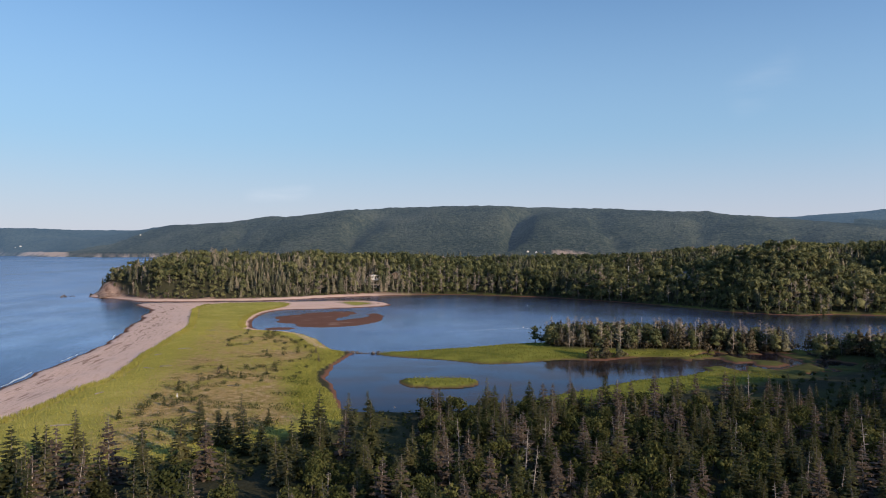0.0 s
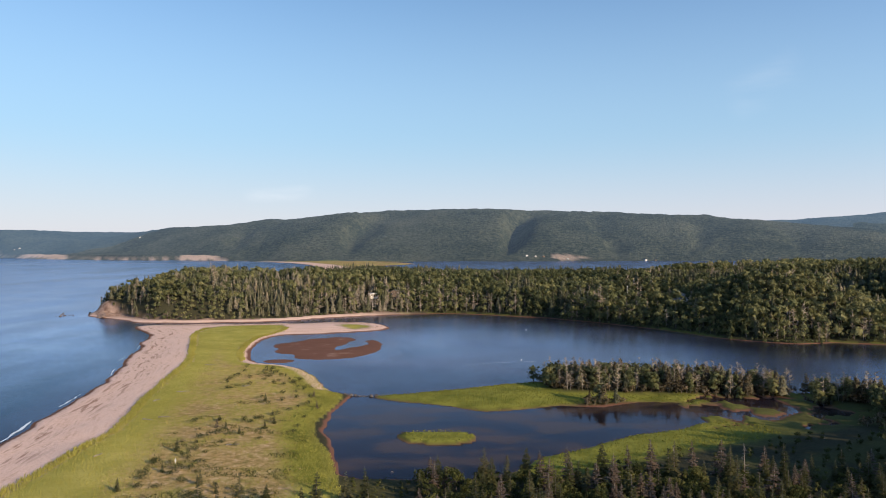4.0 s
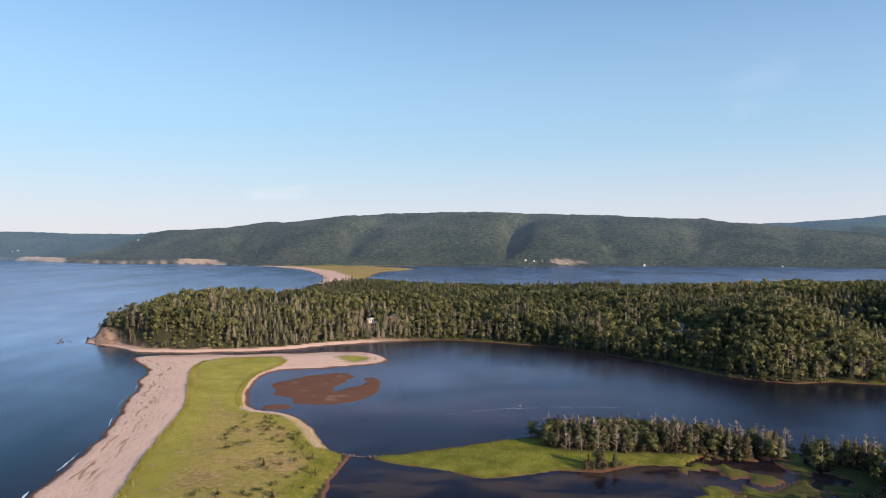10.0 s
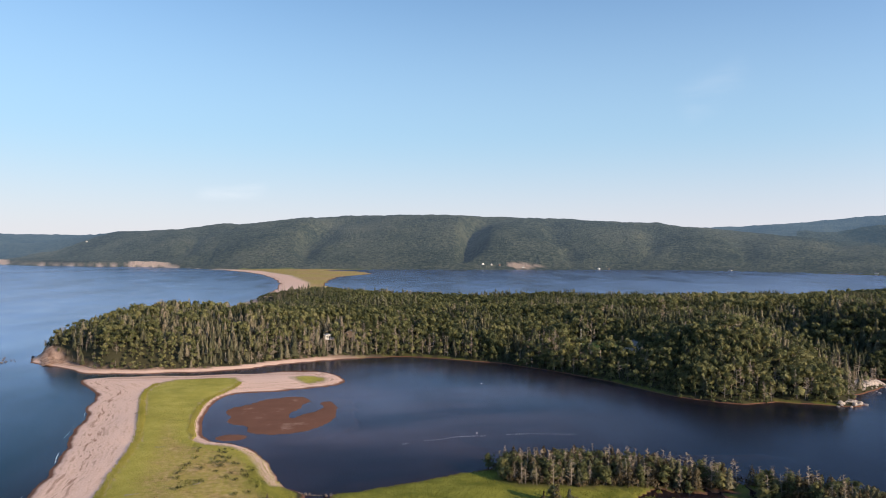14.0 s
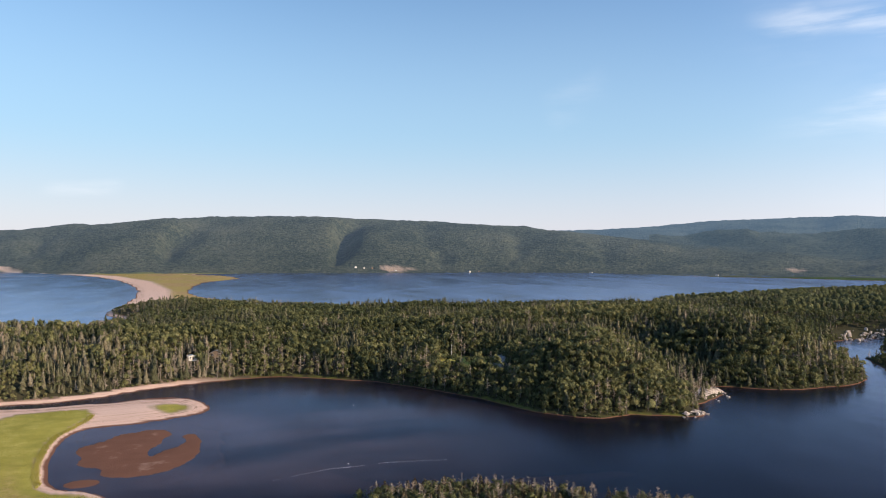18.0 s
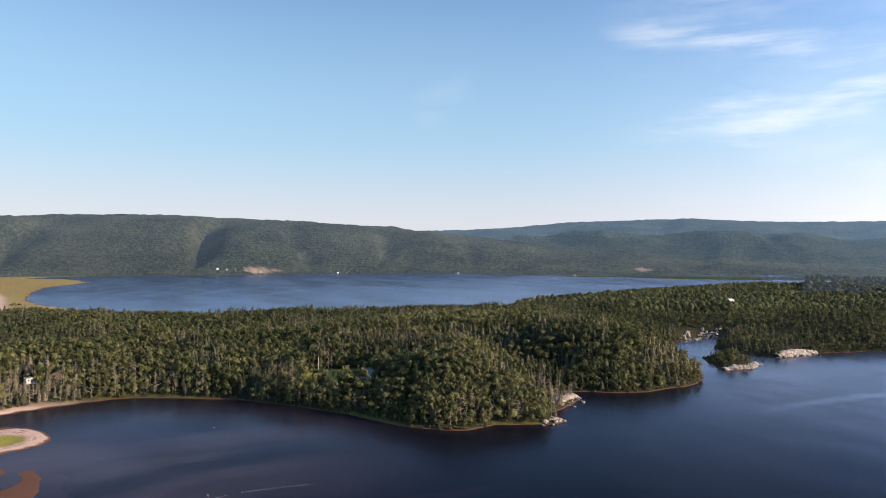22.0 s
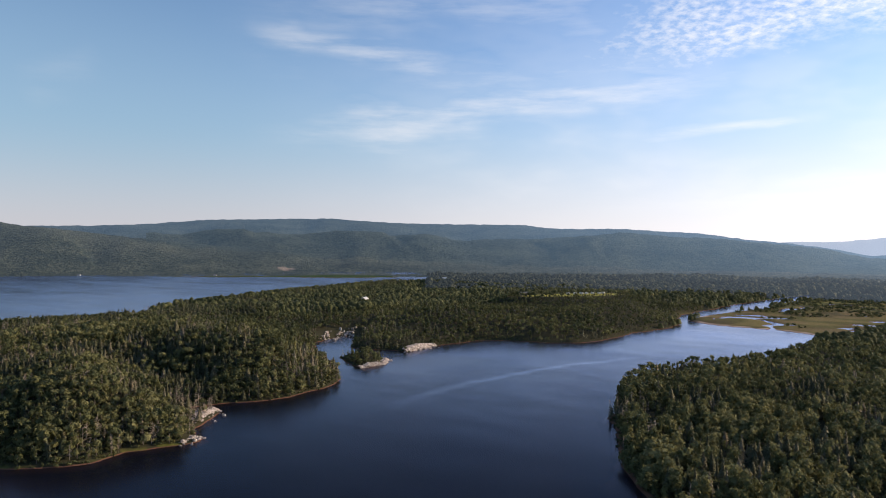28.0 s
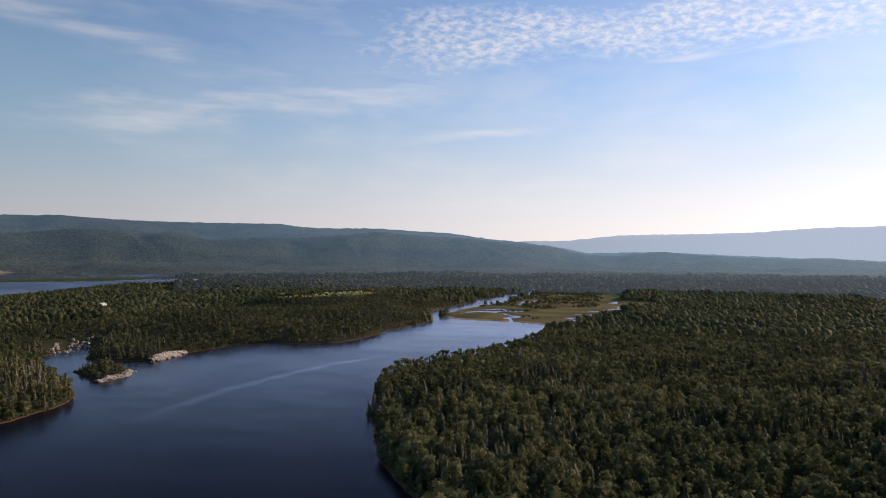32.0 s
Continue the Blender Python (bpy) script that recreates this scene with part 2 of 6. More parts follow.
    wet = t.nodes.new("ShaderNodeMapRange")
    wet.inputs[1].default_value, wet.inputs[2].default_value, wet.inputs[3].default_value, wet.inputs[4].default_value = 0.16, 0.36, 1.0, 0.0
    t.links.new(maths(t, "ADD", xyz.outputs[2], maths(t, "MULTIPLY", maths(t, "SUBTRACT", mid, 0.5), 0.25)), wet.inputs[0])
    wet_f = maths(t, "MULTIPLY", wet.outputs[0], maths(t, "SUBTRACT", 1.0, maths(t, "MULTIPLY", sep.outputs[2], between(t, xyz.outputs[2], 0.0, 0.05))))
    c = blend(t, wet_f, c, mud_c)
    # bed colour darkens with depth, painting in light lost to the water
    deep = t.nodes.new("ShaderNodeMapRange")
    deep.inputs[1].default_value, deep.inputs[2].default_value, deep.inputs[3].default_value, deep.inputs[4].default_value = -0.15, -1.7, 0.0, 1.0
    t.links.new(xyz.outputs[2], deep.inputs[0])
    c = blend(t, deep.outputs[0], c, (0.02, 0.03, 0.035))
    t.links.new(c, b.inputs["Base Color"])
    b.inputs["Roughness"].default_value = 0.95
    b.inputs["Specular IOR Level"].default_value = 0.04
    h = maths(t, "ADD", maths(t, "MULTIPLY", fine, 0.25), maths(t, "MULTIPLY", maths(t, "MULTIPLY", hill_n, sepb.outputs[1]), 9.0))
    bump(t, b, h, 0.8, 1.0)
    return m


def water_material():
    m, t, b = material("calm_tidal_water")
    t.nodes.remove(b)
    g = t.nodes.new("ShaderNodeNewGeometry")
    xyz = t.nodes.new("ShaderNodeSeparateXYZ")
    t.links.new(g.outputs["Position"], xyz.inputs[0])
    w1 = noise_tex(t, 1.1, 4, 0.65, ((1.0, 0.4, 1.0), 30))
    slick = noise_tex(t, 0.011, 4, 0.6, ((1.0, 0.25, 1.0), 62))
    wind = between(t, slick, 0.34, 0.56, 0.7, 1.0)
    # the pond lies sheltered
    px, py = maths(t, "SUBTRACT", xyz.outputs[0], 35.0), maths(t, "SUBTRACT", xyz.outputs[1], 148.0)
    pond = maths(t, "SQRT", maths(t, "ADD", maths(t, "MULTIPLY", maths(t, "MULTIPLY", px, px), 0.2), maths(t, "MULTIPLY", py, py)))
    open_water = between(t, pond, 28.0, 42.0)
    wind = maths(t, "MULTIPLY", wind, open_water)
    bp = t.nodes.new("ShaderNodeBump")
    bp.inputs["Distance"].default_value = 0.25
    t.links.new(maths(t, "ADD", maths(t, "MULTIPLY", wind, 0.026), 0.012), bp.inputs["Strength"])
    t.links.new(w1, bp.inputs["Height"])
    fr = t.nodes.new("ShaderNodeFresnel")
    fr.inputs[0].default_value = 1.33
    t.links.new(bp.outputs[0], fr.inputs["Normal"])
    gl = t.nodes.new("ShaderNodeBsdfGlossy")
    gl.inputs["Color"].default_value = (0.76, 0.81, 1.0, 1)
    t.links.new(maths(t, "ADD", maths(t, "MULTIPLY", wind, 0.1), maths(t, "ADD", maths(t, "MULTIPLY", between(t, noise_tex(t, 0.02, 4), 0.4, 0.65), 0.05), 0.08)), gl.inputs["Roughness"])
    t.links.new(bp.outputs[0], gl.inputs["Normal"])
    tr = t.nodes.new("ShaderNodeBsdfTransparent")
    tr.inputs[0].default_value = (0.6, 0.64, 0.72, 1)
    df = t.nodes.new("ShaderNodeBsdfDiffuse")
    # weed and silt just under the still pond
    silt = maths(t, "MULTIPLY", maths(t, "SUBTRACT", 1.0, open_water), between(t, noise_tex(t, 0.12, 6, 0.65, ((0.5, 1.0, 1.0), 10)), 0.43, 0.58))
    under = blend(t, silt, (0.0085, 0.0085, 0.0165), (0.1, 0.07, 0.05))
    # fine silt hanging in the shallow west of the lagoon, clearer green-blue water out at sea
    lx, ly = maths(t, "MULTIPLY", maths(t, "SUBTRACT", xyz.outputs[0], -5.0), 0.0085), maths(t, "MULTIPLY", maths(t, "SUBTRACT", xyz.outputs[1], 300.0), 0.0095)
    lagoon = maths(t, "SQRT", maths(t, "ADD", maths(t, "MULTIPLY", lx, lx), maths(t, "MULTIPLY", ly, ly)))
    cloudy = maths(t, "MULTIPLY", between(t, lagoon, 0.35, 1.35, 1.0, 0.0), between(t, noise_tex(t, 0.018, 5, 0.6, ((0.45, 1.0, 1.0), -12)), 0.36, 0.62, 0.12, 1.0))
    under = blend(t, maths(t, "MULTIPLY", cloudy, open_water), under, (0.135, 0.104, 0.118))
    open_sea = between(t, maths(t, "ADD", xyz.outputs[0], maths(t, "MULTIPLY", maths(t, "MAXIMUM", maths(t, "SUBTRACT", xyz.outputs[1], 300.0), 0.0), 0.1)), -70.0, -110.0)
    under = blend(t, open_sea, under, (0.02, 0.062, 0.078))
    t.links.new(under, df.inputs[0])
    body = t.nodes.new("ShaderNodeMixShader")
    body.inputs[0].default_value = 0.45
    t.links.new(tr.outputs[0], body.inputs[1])
    t.links.new(df.outputs[0], body.inputs[2])
    mix = t.nodes.new("ShaderNodeMixShader")
    gloss = maths(t, "MINIMUM", maths(t, "MULTIPLY", maths(t, "POWER", fr.outputs[0], 2.06), 2.6), 0.6)
    # a smooth pale slick drawn out by the tide
    dx1, dx2 = maths(t, "SUBTRACT", xyz.outputs[0], 340.0), maths(t, "SUBTRACT", xyz.outputs[0], 437.0)
    bow = maths(t, "ADD", maths(t, "MULTIPLY", dx1, 0.0825), maths(t, "MULTIPLY", maths(t, "MULTIPLY", dx1, dx2), 0.00109))
    off = maths(t, "ADD", maths(t, "ADD", maths(t, "SUBTRACT", xyz.outputs[1], 247.0), bow), maths(t, "MULTIPLY", maths(t, "SUBTRACT", noise_tex(t, 0.03, 4), 0.5), 14.0))
    band = maths(t, "MULTIPLY", between(t, maths(t, "ABSOLUTE", off), 0.5, 8.0, 1, 0), maths(t, "MULTIPLY", between(t, xyz.outputs[0], 300.0, 370.0), between(t, xyz.outputs[0], 620.0, 480.0)))
    gloss = maths(t, "MULTIPLY", gloss, maths(t, "ADD", 1.0, maths(t, "MULTIPLY", band, 0.35)))
    gloss = maths(t, "MULTIPLY", gloss, between(t, slick, 0.3, 0.66, 0.9, 1.06))
    ripple = maths(t, "MULTIPLY", noise_tex(t, 0.9, 3, 0.7, ((1.0, 0.35, 1.0), 40)), noise_tex(t, 0.045, 4, 0.6, ((1.0, 0.4, 1.0), 55)))
    gloss = maths(t, "MULTIPLY", gloss, maths(t, "ADD", 1.0, maths(t, "MULTIPLY", maths(t, "SUBTRACT", between(t, ripple, 0.14, 0.38, 0.0, 1.0), 0.45), maths(t, "MULTIPLY", between(t, pond, 420.0, 120.0, 0.12, 0.3), open_water))))
    gloss = maths(t, "MULTIPLY", gloss, maths(t, "SUBTRACT", 1.0, maths(t, "MULTIPLY", silt, 0.22)))
    t.links.new(gloss, mix.inputs[0])
    t.links.new(body.outputs[0], mix.inputs[1])
    t.links.new(gl.outputs[0], mix.inputs[2])
    t.links.new(mix.outputs[0], t.nodes["Material Output"].inputs[0])
    return m


def ridge_material(name, stops, haze_glow):
    """Far forested slopes; the haze of miles is painted on as bluish emission."""
    m, t, b = material(name)
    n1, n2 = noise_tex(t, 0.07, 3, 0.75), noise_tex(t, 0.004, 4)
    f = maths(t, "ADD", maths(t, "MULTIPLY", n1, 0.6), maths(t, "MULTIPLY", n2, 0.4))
    bare = t.nodes.new("ShaderNodeSeparateColor")
    t.links.new(attribute(t, "zone_b").outputs["Color"], bare.inputs[0])
    sandy = t.nodes.new("ShaderNodeSeparateColor")
    t.links.new(attribute(t, "zone").outputs["Color"], sandy.inputs[0])
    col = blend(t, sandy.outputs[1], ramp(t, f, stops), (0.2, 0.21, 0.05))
    col = blend(t, sandy.outputs[0], col, (0.5, 0.38, 0.3))
    t.links.new(blend(t, bare.outputs[0], col, (0.58, 0.42, 0.31)), b.inputs["Base Color"])
    b.inputs["Roughness"].default_value, b.inputs["Specular IOR Level"].default_value = 0.95, 0.05
    b.inputs["Emission Color"].default_value, b.inputs["Emission Strength"].default_value = (*haze_glow, 1), 1.0
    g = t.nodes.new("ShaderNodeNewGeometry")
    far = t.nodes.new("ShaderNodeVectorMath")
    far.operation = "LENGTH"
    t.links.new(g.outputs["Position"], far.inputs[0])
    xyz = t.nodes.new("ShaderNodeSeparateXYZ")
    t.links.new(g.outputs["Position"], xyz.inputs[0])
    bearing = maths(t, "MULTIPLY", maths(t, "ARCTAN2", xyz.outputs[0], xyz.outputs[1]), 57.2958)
    # painted haze: emission grows with distance and towards the sun's bearing
    painted_haze = maths(t, "MULTIPLY", between(t, far.outputs["Value"], 1400.0, 4600.0, 0.45, 1.7), between(t, bearing, 45.0, 108.0, 1.0, 3.4))
    t.links.new(painted_haze, b.inputs["Emission Strength"])
    bump(t, b, n1, 1.0, 24.0)
    return m


# the last triple of each is its painted haze, given off as emission
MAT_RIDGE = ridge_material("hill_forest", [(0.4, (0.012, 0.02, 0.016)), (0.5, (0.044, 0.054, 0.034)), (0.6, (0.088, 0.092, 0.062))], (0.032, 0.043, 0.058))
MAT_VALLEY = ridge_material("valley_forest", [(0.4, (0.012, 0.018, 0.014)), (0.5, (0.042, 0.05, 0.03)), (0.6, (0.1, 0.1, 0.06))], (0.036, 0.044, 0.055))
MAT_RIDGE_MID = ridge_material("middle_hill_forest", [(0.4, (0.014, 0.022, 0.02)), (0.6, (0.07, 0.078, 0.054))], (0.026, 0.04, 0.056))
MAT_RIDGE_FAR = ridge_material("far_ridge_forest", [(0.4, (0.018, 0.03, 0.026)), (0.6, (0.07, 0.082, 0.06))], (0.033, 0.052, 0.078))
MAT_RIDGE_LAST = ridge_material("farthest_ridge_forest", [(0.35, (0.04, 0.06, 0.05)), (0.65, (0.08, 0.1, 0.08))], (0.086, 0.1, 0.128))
MAT_GROUND, MAT_WATER = ground_material(), water_material()

# ---- plan: shores of the sea, lagoon, pond and bay, in metres ----
BEACH = [(-300, -1500), (-160, -300), (-100, -60), (-82, 40), (-80, 100), (-82, 144), (-85, 165), (-89, 198), (-94, 232), (-101, 256), (-112, 296), (-116, 320), (-124, 340), (-140, 364)]
WEST_COAST = [(-146, 384), (-177, 410), (-195, 441), (-198, 500), (-185, 570), (-140, 640), (-110, 720), (-115, 820), (-145, 905), (-138, 1063), (-163, 1354), (-233, 1712), (-350, 2050), (-498, 2292), (-625, 2437), (-850, 2600), (-1255, 2781), (-1999, 3531), (-3500, 5200), (-5500, 5200), (-5500, -1500)]
SPIT = [(-150, 366), (-125, 374), (-94, 370), (-66, 376), (-49, 379), (-21, 374), (-8, 353), (-19, 336), (-42, 328), (-58, 326), (-63, 309), (-62, 283), (-57, 256), (-51, 244), (-38, 236), (-28, 217), (-24, 202), (-17, 190)]
MARSH_SHORE = [(-9, 187), (5, 193), (20, 199), (37, 206), (60, 208), (85, 200), (103, 188), (120, 178), (135, 160), (150, 130), (165, 100), (185, 75), (215, 62), (245, 70)]
EAST_WOOD = [(268, 88), (302, 107), (354, 129), (421, 150), (445, 156), (491, 158), (572, 128), (650, 103), (690, 93), (812, 80), (845, 85), (874, 123), (882, 179), (933, 242), (1084, 220), (1211, 187), (1330, 190), (1600, 150)]
NORTH_BANK = [(1600, 175), (1430, 211), (1237, 243), (1119, 252), (979, 262), (900, 240), (828, 230), (745, 249), (656, 253), (618, 290), (609, 328), (586, 353), (533, 364), (489, 363), (488, 381), (481, 421), (545, 474), (490, 470), (434, 416), (398, 372), (361, 324)]
HEADLAND = [(300, 308), (267, 325), (243, 335), (236, 321), (252, 314), (220, 294), (211, 275), (199, 274), (178, 284), (161, 282), (141, 294), (131, 311), (118, 345), (100, 371), (77, 396), (53, 409), (27, 426), (0, 421), (-33, 411), (-57, 395), (-83, 382), (-118, 380), (-146, 384)]
POND = [(-15, 190), (-17, 173), (-19, 160), (-17, 147), (-14, 137), (-13, 126), (-8, 119), (7, 119), (14, 120), (21, 125), (25, 131), (37, 137), (46, 144), (60, 148), (66, 154), (73, 157), (80, 153), (91, 162), (101, 170), (99, 180), (86, 179), (73, 172), (66, 176), (58, 178), (50, 172), (39, 174), (29, 170), (19, 169), (11, 176), (0, 180), (-8, 185), (-10, 190)]
BAY = [(-20, 1100), (-75, 1279), (-64, 1659), (17, 1863), (-39, 2098), (-128, 2165), (21, 2258), (367, 2225), (723, 2215), (1040, 2150), (1230, 1950), (1320, 1770), (1480, 1600), (1574, 1430), (1800, 1265), (1800, 1235), (1600, 1190), (1300, 1130), (1000, 1060), (800, 990), (690, 950), (640, 940), (560, 860), (480, 800), (350, 800), (200, 830), (60, 880)]
ISLET = [(-2, 147), (1, 151), (8, 152), (15, 148), (13, 142), (7, 140), (0, 142)]
BAR = [(-51, 284), (-47, 303), (-32, 313), (-24, 306), (-31, 286), (-27, 271), (-19, 284), (-15, 302), (-14, 276), (-21, 257), (-31, 253), (-43, 263)]
ISLE = [(435, 394), (412, 362), (402, 340), (425, 338), (447, 352), (457, 378)]
LAWN = [(118, 412), (121, 398), (133, 388), (150, 391), (158, 402), (148, 413), (133, 420)]
FIELD = [(925, 482), (935, 450), (1000, 392), (1062, 372), (1075, 405), (1000, 462)]
RIVER_MARSH = [(850, 90), (880, 180), (935, 240), (1084, 215), (1211, 184), (1600, 140), (1700, 40), (1400, 0), (1100, -35), (935, 15)]
PATCH = [(-37, 358), (-25, 362), (-18, 351), (-27, 342)]
OPEN_SPIT = [(-64, 110), (-62, 150), (-66, 175), (-71, 207), (-73, 228), (-79, 258), (-90, 296), (-99, 333), (-92, 356), (-64, 358), (-60, 338), (-67, 313), (-66, 283), (-61, 256), (-54, 241), (-40, 233), (-30, 217), (-26, 202), (-19, 188), (-20, 172), (-22, 160), (-20, 145), (-16, 134), (-13, 118), (-12, 108), (-20, 98), (-30, 91), (-48, 84), (-64, 78)]
MARSH_STRIP = [(-10, 187), (5, 192), (20, 198), (37, 203), (45, 190), (75, 186), (105, 184), (108, 172), (99, 180), (86, 179), (73, 172), (58, 178), (39, 174), (19, 169), (0, 180)]
GROVE = [(38, 196), (45, 203), (62, 205), (84, 197), (100, 187), (98, 180), (80, 183), (58, 185), (42, 188)]
POND_EDGE = [(20, 124), (25, 131), (46, 144), (66, 154), (80, 153), (100, 168), (112, 165), (100, 150), (75, 140), (50, 130), (25, 118)]


def curve(points, cuts=2):
    """A closed outline rounded through its corners."""
    p = np.array(points, float)
    a, b, c, d = np.roll(p, 1, 0), p, np.roll(p, -1, 0), np.roll(p, -2, 0)
    out = []
    for k in range(cuts):
        u = k / cuts
        out.append(0.5 * (2 * b + (c - a) * u + (2 * a - 5 * b + 4 * c - d) * u * u + (3 * b - a - 3 * c + d) * u**3))
    return np.stack(out, 1).reshape(-1, 2)


def inside(points, x, y, reach=150.0, cuts=2):
    """Metres to an outline, positive within it; past reach no nearer than -reach."""
    poly = curve(points, cuts)
    q = np.roll(poly, -1, 0)
    out = np.full(x.shape, -reach)
    lo, hi = poly.min(0) - reach, poly.max(0) + reach
    near = np.flatnonzero((x > lo[0]) & (x < hi[0]) & (y > lo[1]) & (y < hi[1]))
    for s in range(0, len(near), 20000):
        k = near[s : s + 20000]
        px, py = x[k], y[k]
        best = np.full(len(k), 1e18)
        odd = np.zeros(len(k), bool)
        for (ax, ay), (bx, by) in zip(poly, q):
            dx, dy = bx - ax, by - ay
            u = np.clip(((px - ax) * dx + (py - ay) * dy) / (dx * dx + dy * dy + 1e-9), 0, 1)
            best = np.minimum(best, (px - ax - u * dx) ** 2 + (py - ay - u * dy) ** 2)
            if ay != by:
                odd ^= ((ay > py) != (by > py)) & (px < (bx - ax) * (py - ay) / (by - ay) + ax)
        out[k] = np.where(odd, 1, -1) * np.sqrt(best)
    return np.maximum(out, -reach)


RNG = np.random.RandomState(7)
LATTICE = RNG.rand(256, 256)


def soft_noise(x, y, size):
    """Smooth value noise, 0 to 1, with features of about that size."""
    u, v = x / size + 57.3, y / size + 91.7
    i, j = np.floor(u).astype(int), np.floor(v).astype(int)
    a, b = u - i, v - j
    a, b = a * a * (3 - 2 * a), b * b * (3 - 2 * b)
    g = LATTICE
    return (g[i % 256, j % 256] * (1 - a) + g[(i + 1) % 256, j % 256] * a) * (1 - b) + (g[i % 256, (j + 1) % 256] * (1 - a) + g[(i + 1) % 256, (j + 1) % 256] * a) * b


def step(a, b, v):
    u = np.clip((v - a) / (b - a), 0, 1)
    return u * u * (3 - 2 * u)


def mound(x, y, cx, cy, rx, ry):
    return np.exp(-(((x - cx) / rx) ** 2) - ((y - cy) / ry) ** 2)


# ridges: compass bearing, crest distance, crest height
MAIN_RIDGE = [(-60, 4500, 0), (-24, 3900, 70), (-21, 3700, 98), (-18.5, 3500, 122), (-14.4, 3350, 132), (-10.1, 3300, 170), (-5.6, 3300, 196), (-1, 3300, 217), (5, 3300, 223), (11, 3300, 217), (15.9, 3300, 210), (20.2, 3300, 192), (23.5, 3300, 184), (25.5, 3300, 163), (29, 3300, 145), (34, 3250, 112), (40, 3200, 78), (46, 3100, 45), (55, 3000, 18), (70, 3000, 0), (310, 4500, 0)]
BACK_RIDGE = [(-50, 4650, 140), (-29.5, 4600, 132), (-26, 4600, 127), (-22.4, 4600, 121), (-18, 4600, 105), (-8, 4600, 60), (15, 4600, 100), (22, 4600, 170), (25, 4600, 200), (28, 4600, 205), (32.2, 4600, 216), (37.7, 4600, 258), (43.7, 4600, 269), (47, 4600, 274), (50.4, 4600, 247), (54.5, 4500, 240), (62.5, 4300, 232), (65.2, 4200, 205), (69.2, 4100, 203), (76.1, 4000, 178), (79.8, 3950, 143), (82.5, 3900, 126), (85, 3900, 96), (87.5, 3900, 60), (91, 3900, 66), (96, 3900, 60), (102, 3900, 44), (108, 3900, 25), (125, 3900, 20), (180, 3900, 20), (310, 4650, 140)]
MID_RIDGE = [(-60, 3700, 0), (24, 3700, 60), (30, 3700, 128), (34, 3700, 160), (37, 3700, 148), (39.5, 3650, 178), (41.5, 3600, 182), (43.5, 3700, 138), (45, 3700, 152), (48, 3600, 172), (51.5, 3600, 164), (54, 3700, 118), (57, 3700, 126), (60, 3650, 112), (63.5, 3650, 84), (66, 3600, 128), (69, 3550, 148), (72, 3550, 112), (75, 3550, 80), (78, 3500, 72), (82, 3500, 30), (90, 3500, 0), (310, 3700, 0)]
LAST_RIDGE = [(-60, 4800, 0), (72, 4800, 0), (78, 4750, 110), (82, 4750, 136), (86, 4750, 140), (90, 4750, 176), (95, 4750, 180), (102, 4750, 202), (108, 4750, 226), (125, 4750, 220), (180, 4750, 120), (240, 4750, 0), (310, 4800, 0)]
FOOT = [(-50, 4300), (-29, 4100), (-24, 3300), (-16, 2750), (-10, 2400), (0, 2280), (10, 2260), (20, 2350), (28, 2400), (36, 2450), (44, 2500), (55, 2700), (70, 2900), (80, 3000), (84, 3000), (95, 3000), (125, 3000), (180, 3000), (310, 4300)]


def shore(x, y):
    """Metres inland from the nearest water, negative on water."""
    wild = 2.2 + 3.5 * step(230, 420, np.hypot(x, y))
    wx = x + wild * (soft_noise(x, y, 23) - 0.5) + 1.6 * (soft_noise(x + 400, y, 6) - 0.5)
    wy = y + wild * (soft_noise(x + 900, y + 300, 23) - 0.5) + 1.6 * (soft_noise(x, y + 700, 6) - 0.5)
    water = inside(BEACH + WEST_COAST, wx, wy)
    for outline in (SPIT + MARSH_SHORE + EAST_WOOD + NORTH_BANK + HEADLAND, POND, BAY):
        water = np.maximum(water, inside(outline, wx, wy))
    land = -water
    for outline in (ISLET, ISLE):
        land = np.maximum(land, inside(outline, wx, wy, 60))
    return land


